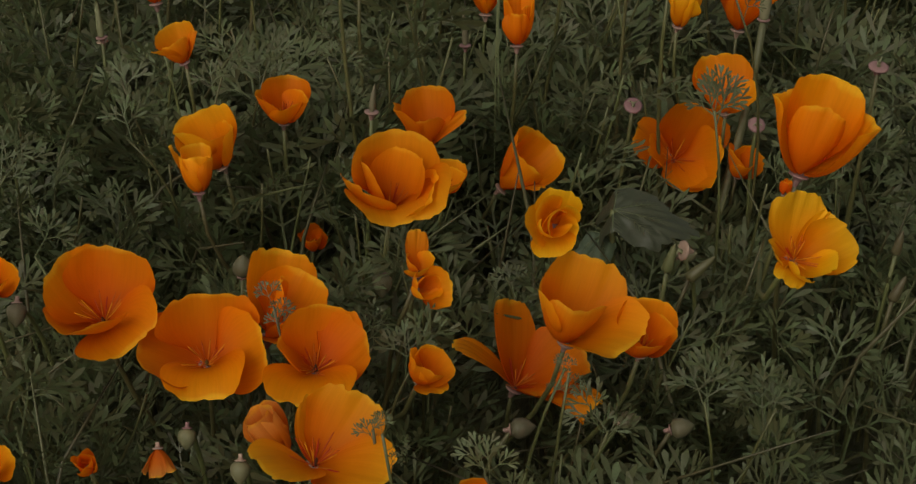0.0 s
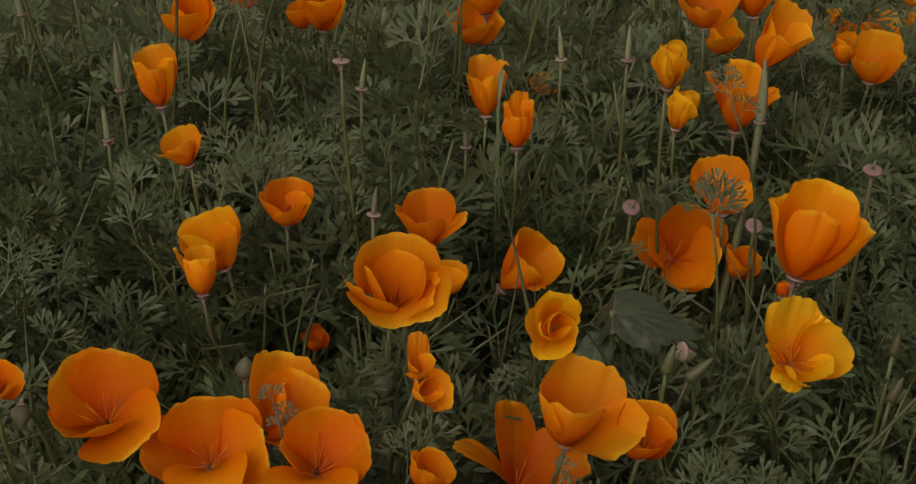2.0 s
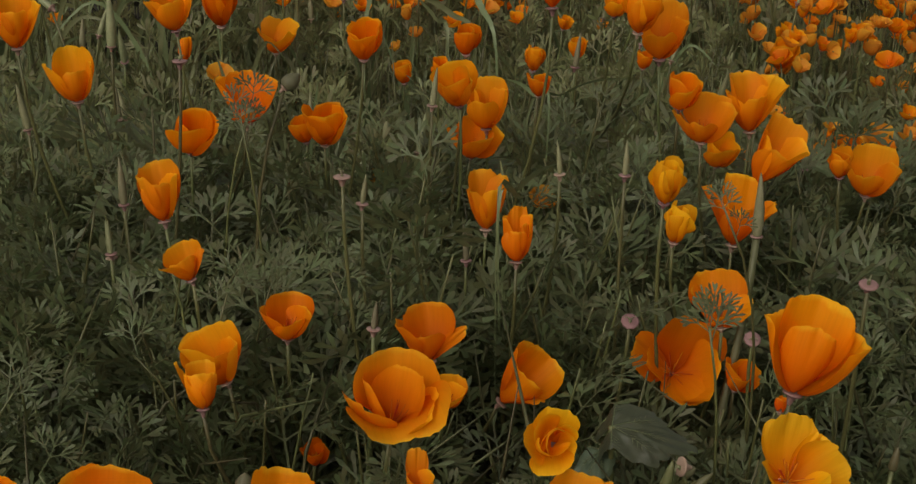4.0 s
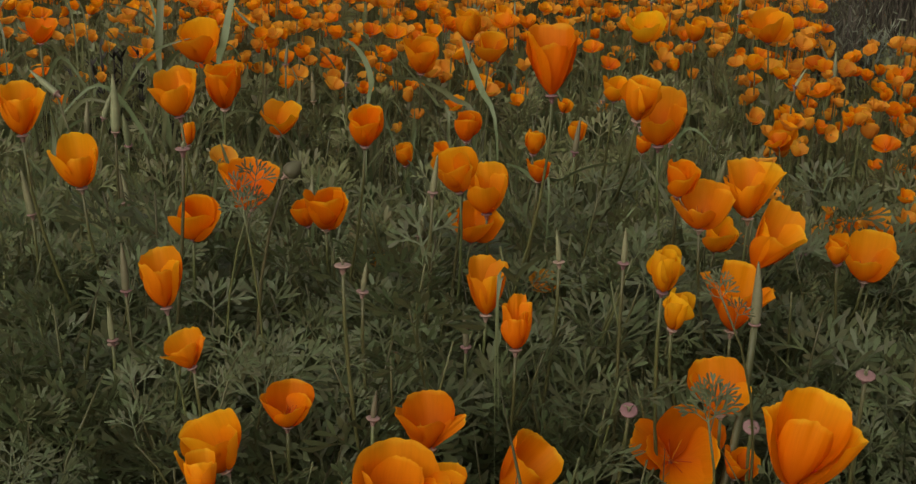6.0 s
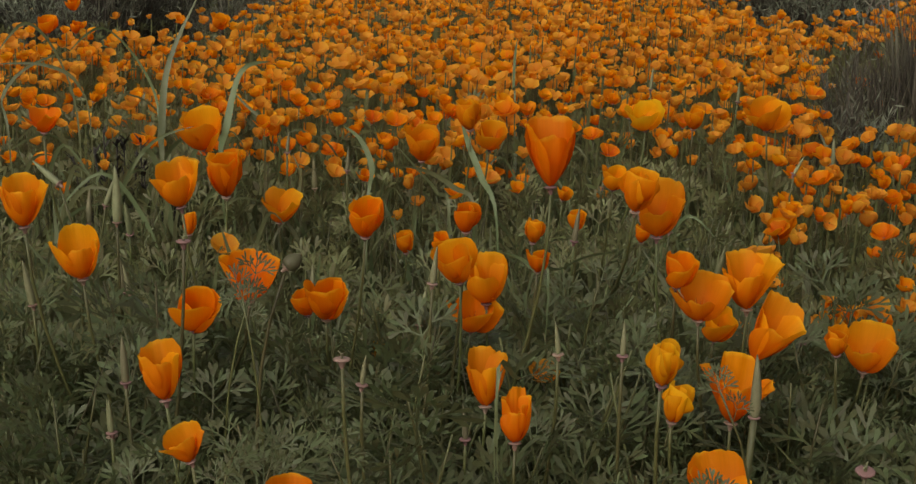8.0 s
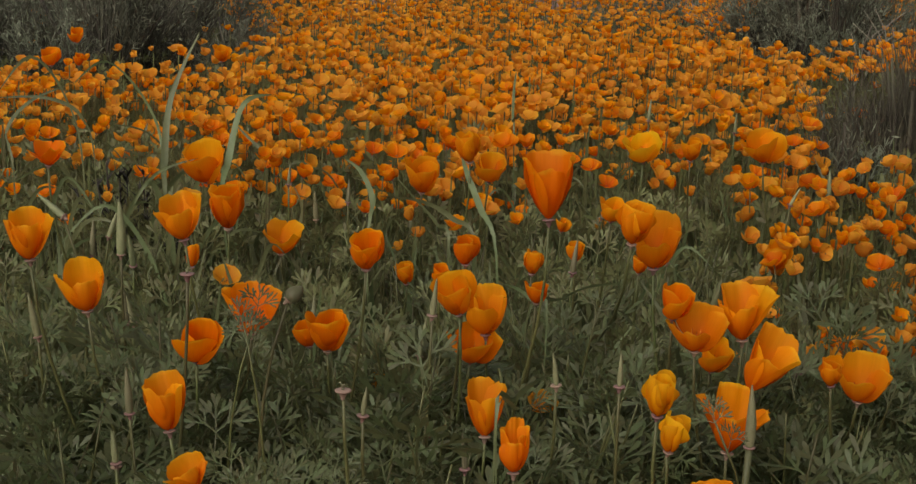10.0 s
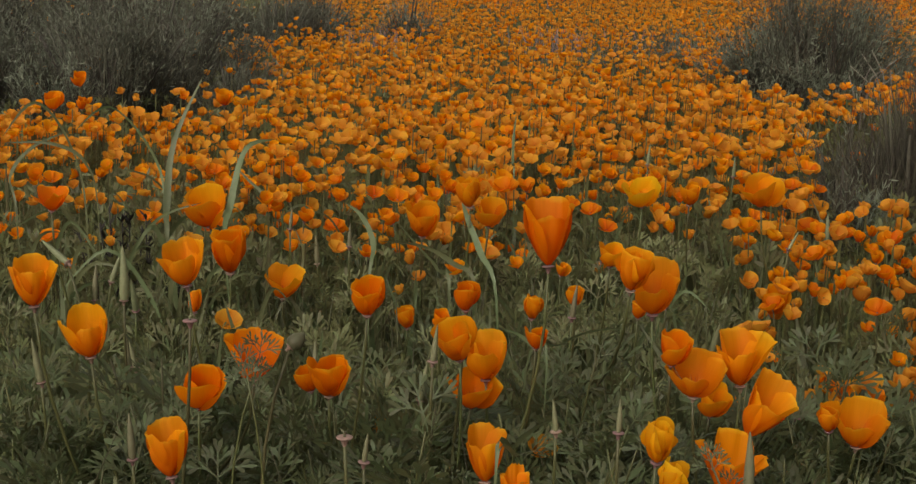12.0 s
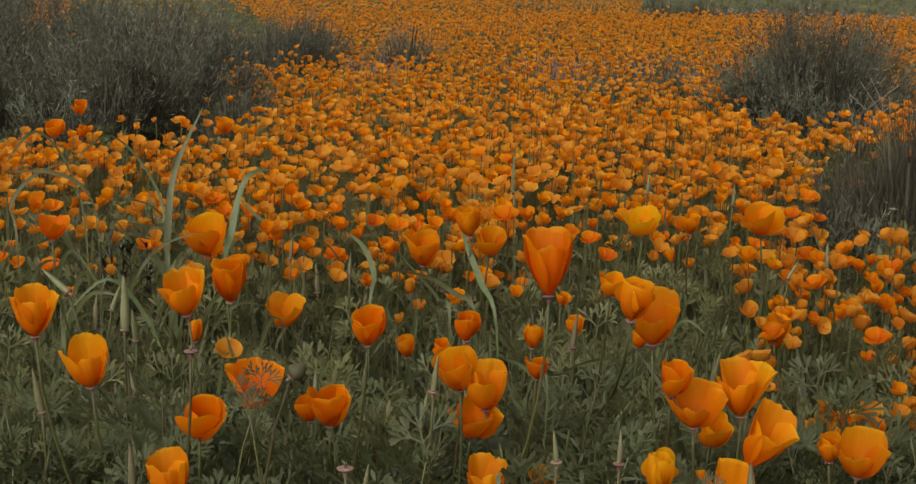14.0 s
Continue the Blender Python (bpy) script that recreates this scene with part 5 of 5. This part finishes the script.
def bloom_stuff(name, label, places, shapes, tone, seed, small=0.0135, large=0.021):
    rng = np.random.RandomState(seed)
    p = np.array(places)
    n = len(p)
    turns = turns_of(rng.uniform(0, 6.28, n), np.abs(rng.normal(0.42, 0.22, n)), rng.normal(-1.6, 0.8, n))
    size = (small + (large * 1.12 - small) * rng.uniform(0, 1, n) ** 1.3) * np.interp(p[:, 1], (1.9, 3.2, 4.5, 6.5), (1.10, 1.14, 1.03, 0.87))
    shape = scattered(shapes, rng.randint(0, len(shapes), n), p, turns, size)
    tagged(new(name, mesh_of(name, shape, tone)), label, "poppies", kind="stuff")
    stems = scattered([strip([np.zeros(3), np.array((0, 0, 0.5)), np.array((0.02, 0, 1.0))], [0.012, 0.010, 0.009], (1.0, 0, 0))], np.zeros(n, int), p * (1, 1, 0), np.tile(np.eye(3), (n, 1, 1)), p[:, 2])
    tagged(new(name + "_stems", mesh_of("stems", stems, STEM)), "thin green stems of the field poppies", "stems", kind="stuff")


near = [p for p in stuff_places if p[1] < 2.9]
mid = [p for p in stuff_places if 2.9 <= p[1] < 5.2]
far = [p for p in stuff_places if p[1] >= 5.2]
side_rng = np.random.RandomState(44)
side_x, side_y = around(side_rng, 10000)
bloom_stuff("side_poppy_field", "orange poppies in bloom at the sides of the field", np.stack([side_x, side_y, side_rng.normal(0.25, 0.025, len(side_x))], 1), FAR_SHAPES, FIELD, 35, 0.017, 0.026)
bloom_stuff("near_poppy_field", "scattered orange poppies in bloom over green foliage", near, NEAR_SHAPES, FIELD, 30)
bloom_stuff("poppy_field", "dense drift of amber poppies in bloom", mid[::3], BLOOM_SHAPES, AMBER, 31)
bloom_stuff("amber_poppy_field", "dense drift of amber-orange poppies in bloom", [p for k, p in enumerate(mid) if k % 3], BLOOM_SHAPES, FIELD, 32)
bloom_stuff("far_poppy_field", "far drift of orange poppies in bloom", far[::3], FAR_SHAPES, AMBER, 33, 0.015, 0.023)
bloom_stuff("far_amber_poppy_field", "far drift of amber-orange poppies in bloom", [p for k, p in enumerate(far) if k % 3], FAR_SHAPES, FIELD, 34, 0.015, 0.023)


# ---- sage brush ----
def sage_bush(x, y, radius, height, seed, leafy=1.0, twiggy=1.0, wood=TWIG):
    """A rounded grey-green shrub: woody limbs, a mass of fine upright twigs and small leaves on them."""
    rng = np.random.RandomState(seed)
    thing = new("sage_bush")
    thing.location = (x, y, 0)
    limbs = []
    for k in range(9):
        a, out = rng.uniform(0, 6.28), rng.uniform(0.3, 0.9)
        limbs.append([np.zeros(3), np.array((math.cos(a) * radius * out * 0.4, math.sin(a) * radius * out * 0.4, height * 0.35)),
                      np.array((math.cos(a) * radius * out, math.sin(a) * radius * out, height * (1.0 - 0.5 * out ** 2)))])
        part("limb", tube(limbs[-1], [0.012, 0.007, 0.003], 5), wood, thing)
    tufts = int(20 + 8 * twiggy)
    ta, tq = rng.uniform(0, 6.28, tufts), np.sqrt(rng.uniform(0, 1, tufts))
    tuft_r = radius * tq * (1 + 0.22 * np.sin(3 * ta + seed) + 0.15 * np.sin(5 * ta + 2 * seed))
    tuft_h = height * np.sqrt(np.clip(1 - 0.75 * tq ** 2, 0, 1)) * rng.uniform(0.62, 1.15, tufts)
    n = int(1500 * twiggy)
    own = rng.randint(0, tufts, n)
    a = ta[own]
    # each tuft is a fan of shoots that spring from one crown
    crown = np.stack([np.cos(a) * tuft_r[own], np.sin(a) * tuft_r[own], tuft_h[own] * 0.30], 1)
    fan, spread = rng.uniform(0, 6.28, n), np.abs(rng.normal(0, 0.42, n))
    reach = tuft_h[own] * 0.72 * rng.uniform(0.62, 1.08, n)
    lean = np.stack([np.cos(fan) * np.sin(spread) + 0.22 * np.cos(a) * tq[own], np.sin(fan) * np.sin(spread) + 0.22 * np.sin(a) * tq[own], np.cos(spread)], 1)
    foot = crown + lean * (reach * rng.uniform(0.0, 0.25, n))[:, None] + rng.normal(0, 0.014, (n, 3))
    tip = crown + lean * reach[:, None] + rng.normal(0, 0.012, (n, 3))
    mid_p = (foot + tip) / 2 + rng.normal(0, 0.010, (n, 3)) + np.array((0, 0, 0.01))
    w = rng.uniform(0.0010, 0.0020, n)[:, None]
    side = np.stack([np.cos(fan * 7), np.sin(fan * 7), np.zeros(n)], 1)
    v = np.stack([foot - side * w, foot + side * w, mid_p - side * w * 0.8, mid_p + side * w * 0.8, tip], 1).reshape(-1, 3)
    tri = np.array([(0, 1, 3), (0, 3, 2), (2, 3, 4)])
    f = (tri[None] + (np.arange(n) * 5)[:, None, None]).reshape(-1, 3)
    tagged(part("twig_mass", (v, f, np.zeros((len(v), 2))), wood, thing, "fine dry twigs"), kind="stuff")
    per = int(5 * leafy)
    if per:
        t = rng.uniform(0.38, 1.0, (n, per, 1)) ** 0.55
        at = (foot[:, None] * (1 - t) + tip[:, None] * t).reshape(-1, 3)
        k = len(at)
        way = np.repeat((tip - foot) / (np.linalg.norm(tip - foot, axis=1)[:, None] + 1e-9), per, axis=0)
        d = way * 1.3 + rng.normal(0, 0.75, (k, 3))
        d /= np.linalg.norm(d, axis=1)[:, None]
        s = np.cross(d, rng.normal(0, 1, (k, 3)))
        s /= np.linalg.norm(s, axis=1)[:, None] + 1e-9
        L, W = rng.uniform(0.014, 0.032, k)[:, None], rng.uniform(0.0010, 0.0022, k)[:, None]
        lots = np.repeat(own, per) % 6
        for lot in range(6):
            mine = lots == lot
            p, q, g, l, h = at[mine], d[mine], s[mine], L[mine], W[mine]
            v = np.stack([p, p + q * l * 0.5 - g * h, p + q * l, p + q * l * 0.5 + g * h], 1).reshape(-1, 3)
            f = (np.array([(0, 1, 2), (0, 2, 3)])[None] + (np.arange(len(p)) * 4)[:, None, None]).reshape(-1, 3)
            tagged(part("foliage", (v, f, np.zeros((len(v), 2))), SAGE, thing, "small grey-green sage leaves"), kind="stuff")
    return tagged(thing, "rounded grey-green sage bush with fine dry twigs", "bush", "sage bushes")


sage_bush(-1.10, 4.65, 0.36, 0.52, 1, 1.6)
sage_bush(-1.55, 4.75, 0.40, 0.54, 2, 1.6)
sage_bush(-1.15, 5.45, 0.42, 0.60, 3, 1.3)
sage_bush(-0.88, 7.15, 0.30, 0.46, 4, 0.8)
sage_bush(-0.70, 4.75, 0.15, 0.34, 16, 0.4, 0.6)
sage_bush(-0.72, 7.7, 0.24, 0.42, 17, 0.8, 0.6)
sage_bush(0.60, 5.75, 0.15, 0.31, 18, 0.8, 0.35)
sage_bush(0.84, 5.95, 0.17, 0.32, 19, 0.8, 0.35)
sage_bush(-2.0, 6.0, 0.5, 0.68, 5, 1.1)
sage_bush(-1.45, 7.1, 0.5, 0.60, 6, 0.9)
sage_bush(-0.95, 7.4, 0.35, 0.48, 13, 0.8)
sage_bush(-0.78, 8.3, 0.30, 0.34, 14, 0.9, 0.7)
sage_bush(-1.75, 8.6, 0.45, 0.5, 15, 0.9, 0.8)
sage_bush(1.14, 4.95, 0.21, 0.60, 7, 2.2)
sage_bush(1.33, 5.25, 0.22, 0.54, 8, 1.8)
sage_bush(0.95, 3.1, 0.135, 0.43, 9, 0.15, 1.2, DARK_STALK)
sage_bush(0.83, 3.25, 0.09, 0.36, 37, 0.5, 0.5, DARK_STALK)
sage_bush(0.78, 2.95, 0.07, 0.30, 38, 0.6, 0.35, DARK_STALK)
sage_bush(1.10, 3.35, 0.17, 0.46, 10, 0.15, 1.2, DARK_STALK)
sage_bush(0.95, 7.2, 0.22, 0.29, 11, 0.8, 0.5)
sage_bush(-0.25, 7.0, 0.14, 0.44, 12, 0.8, 0.5)
# the brush that bounds the field and goes on at its sides
for k, (bx, by) in enumerate([(-2.9, 4.6), (-3.4, 6.4), (-2.4, 8.2), (2.3, 4.4), (2.6, 6.3), (-3.0, 2.2), (3.1, 2.6)]):
    sage_bush(bx, by, 0.42, 0.5, 50 + k, 0.6, 0.6)
for k in range(4):
    sage_bush(1.85 + 0.42 * k, 13.7 + 0.2 * math.sin(3 * k), 0.34, 0.40 + 0.06 * math.sin(2 * k + 1), 20 + k, 0.8, 0.6)
for k in range(3):
    sage_bush(-2.6 - 0.9 * k, 10.5 + 1.6 * k, 0.6, 0.52, 30 + k, 0.8, 0.8)
sage_bush(0.62, 13.2, 0.22, 0.36, 34, 0.6, 0.4)
sage_bush(1.15, 13.4, 0.26, 0.36, 35, 0.6, 0.4)



# ---- small things of the far field ----
def dry_branch(x, y, height, seed):
    """A bare pale branch that forks above the brush."""
    rng = random.Random(seed)
    thing = new("dry_branch")
    thing.location = (x, y, 0)
    for k in range(6):
        a, h = rng.uniform(-1, 1), height * rng.uniform(0.75, 1.1)
        p = [np.zeros(3), np.array((a * 0.03, 0.01, h * 0.55)), np.array((a * 0.07 + rng.uniform(-0.02, 0.02), 0.02, h * 0.8)), np.array((a * 0.14, 0.03 * rng.uniform(-1, 1), h))]
        part("twig", tube(p, [0.003, 0.0026, 0.002, 0.001], 5), PALE_TWIG, thing)
    return tagged(thing, "bare pale grey forked branch above the brush", "branch", "bare branches")


def dark_weed(x, y, height, seed):
    """A dark dry weed: stiff stalks set with small stubby leaves."""
    rng = random.Random(seed)
    thing = new("dark_weed")
    thing.location = (x, y, 0)
    for k in range(5):
        a, lean = rng.uniform(0, 6.28), rng.uniform(0.05, 0.28)
        top = np.array((math.cos(a) * lean * height, math.sin(a) * lean * height, height * rng.uniform(0.75, 1.05)))
        part("stalk", tube(stalk_points(top, (0, 0, 1.0), (0, 0, 0), 5), [0.0022 - 0.0002 * i for i in range(6)], 5), DARK_WEED, thing)
        stubs = []
        for i in range(28):
            t = rng.uniform(0.45, 1.0)
            at, b = top * (t, t, t), rng.uniform(0, 6.28)
            d = np.array((math.cos(b) * 0.8, math.sin(b) * 0.8, 0.7))
            stubs.append(strip([at, at + d * 0.008, at + d * 0.017], [0.003, 0.0052, 0.0015], (-math.sin(b), math.cos(b), 0)))
        tagged(part("leaflet_mass", joined(stubs), DARK_WEED, thing, "stubby dark leaflets"), kind="stuff")
    return tagged(thing, "dark brown dried weed among the poppies", "weed", "dark weeds")


def weed_patch(x, y, rx, ry, count, height, seed):
    """A patch of thin purplish-grey dry weeds."""
    rng = np.random.RandomState(seed)
    a, q = rng.uniform(0, 6.28, count), np.sqrt(rng.uniform(0, 1, count))
    p = np.stack([x + rx * q * np.cos(a), y + ry * q * np.sin(a), np.zeros(count)], 1)
    blades = [strip([np.zeros(3), np.array((0.05, 0, 0.6)), np.array((k, 0.05, 1.0))], [0.022, 0.02, 0.004], (1.0, 0.2, 0)) for k in (0.0, 0.14, -0.1)]
    turns = turns_of(rng.uniform(0, 6.28, count), np.abs(rng.normal(0, 0.22, count)), rng.uniform(0, 6.28, count))
    shape = scattered(blades, rng.randint(0, 3, count), p, turns, height * rng.uniform(0.7, 1.15, count))
    tagged(new("dry_weeds", mesh_of("dry_weeds", shape, WEED)), "patch of thin purplish-grey dry weeds", "weeds", kind="stuff")


dry_branch(1.34, 4.65, 0.36, 1)
dry_branch(1.22, 4.60, 0.35, 2)
dark_weed(-0.545, 2.38, 0.31, 3)
dark_weed(-0.50, 2.36, 0.28, 4)

# arching grass at the edge of the brush
tuft_rng = random.Random(91)
for k in range(22):
    x, y = tuft_rng.uniform(-0.68, -0.40), tuft_rng.uniform(2.05, 2.6)
    side, h, reach = tuft_rng.choice((-1, 1, 1)), tuft_rng.uniform(0.22, 0.33), tuft_rng.uniform(0.05, 0.17)
    grass_blade(tuft_rng.uniform(0.005, 0.010), (x, y, 0.10), (x + side * reach * 0.2, y, h * 0.75), (x + side * reach * 0.55, y - 0.02, h), (x + side * reach, y - 0.03, h * tuft_rng.uniform(0.7, 1.1)), seed=600 + k)
for k in range(14):
    x, y = tuft_rng.uniform(-0.35, 0.35), tuft_rng.uniform(2.0, 2.7)
    side, h, reach = tuft_rng.choice((-1, 1)), tuft_rng.uniform(0.20, 0.28), tuft_rng.uniform(0.04, 0.13)
    grass_blade(tuft_rng.uniform(0.004, 0.008), (x, y, 0.10), (x + side * reach * 0.2, y, h * 0.75), (x + side * reach * 0.55, y - 0.02, h), (x + side * reach, y - 0.03, h * tuft_rng.uniform(0.7, 1.1)), seed=650 + k)
weed_patch(0.42, 6.8, 0.2, 0.35, 260, 0.28, 5)
weed_patch(-0.38, 6.6, 0.16, 0.35, 220, 0.28, 6)
weed_patch(0.9, 6.9, 0.3, 0.35, 260, 0.26, 7)
weed_patch(0.2, 10.2, 0.6, 0.6, 300, 0.27, 8)

# the bare path beyond the field
path_line = [(3.4, 21.5), (4.8, 19.6), (6.6, 18.0), (9.2, 17.0), (14.0, 16.2)]
pv, pf = [], []
for k, (x, y) in enumerate(path_line):
    pv += [(x, y - 1.1, 0.02), (x, y, 0.035), (x, y + 1.3, 0.02)]
    if k:
        a = 3 * (k - 1)
        for j in (0, 1):
            pf += [(a + j, a + j + 3, a + j + 4), (a + j, a + j + 4, a + j + 1)]
tagged(new("path", mesh_of("path", (np.array(pv), np.array(pf), np.zeros((len(pv), 2))), DUST)), "bare light brown dirt path beyond the field", "path", kind="structure")
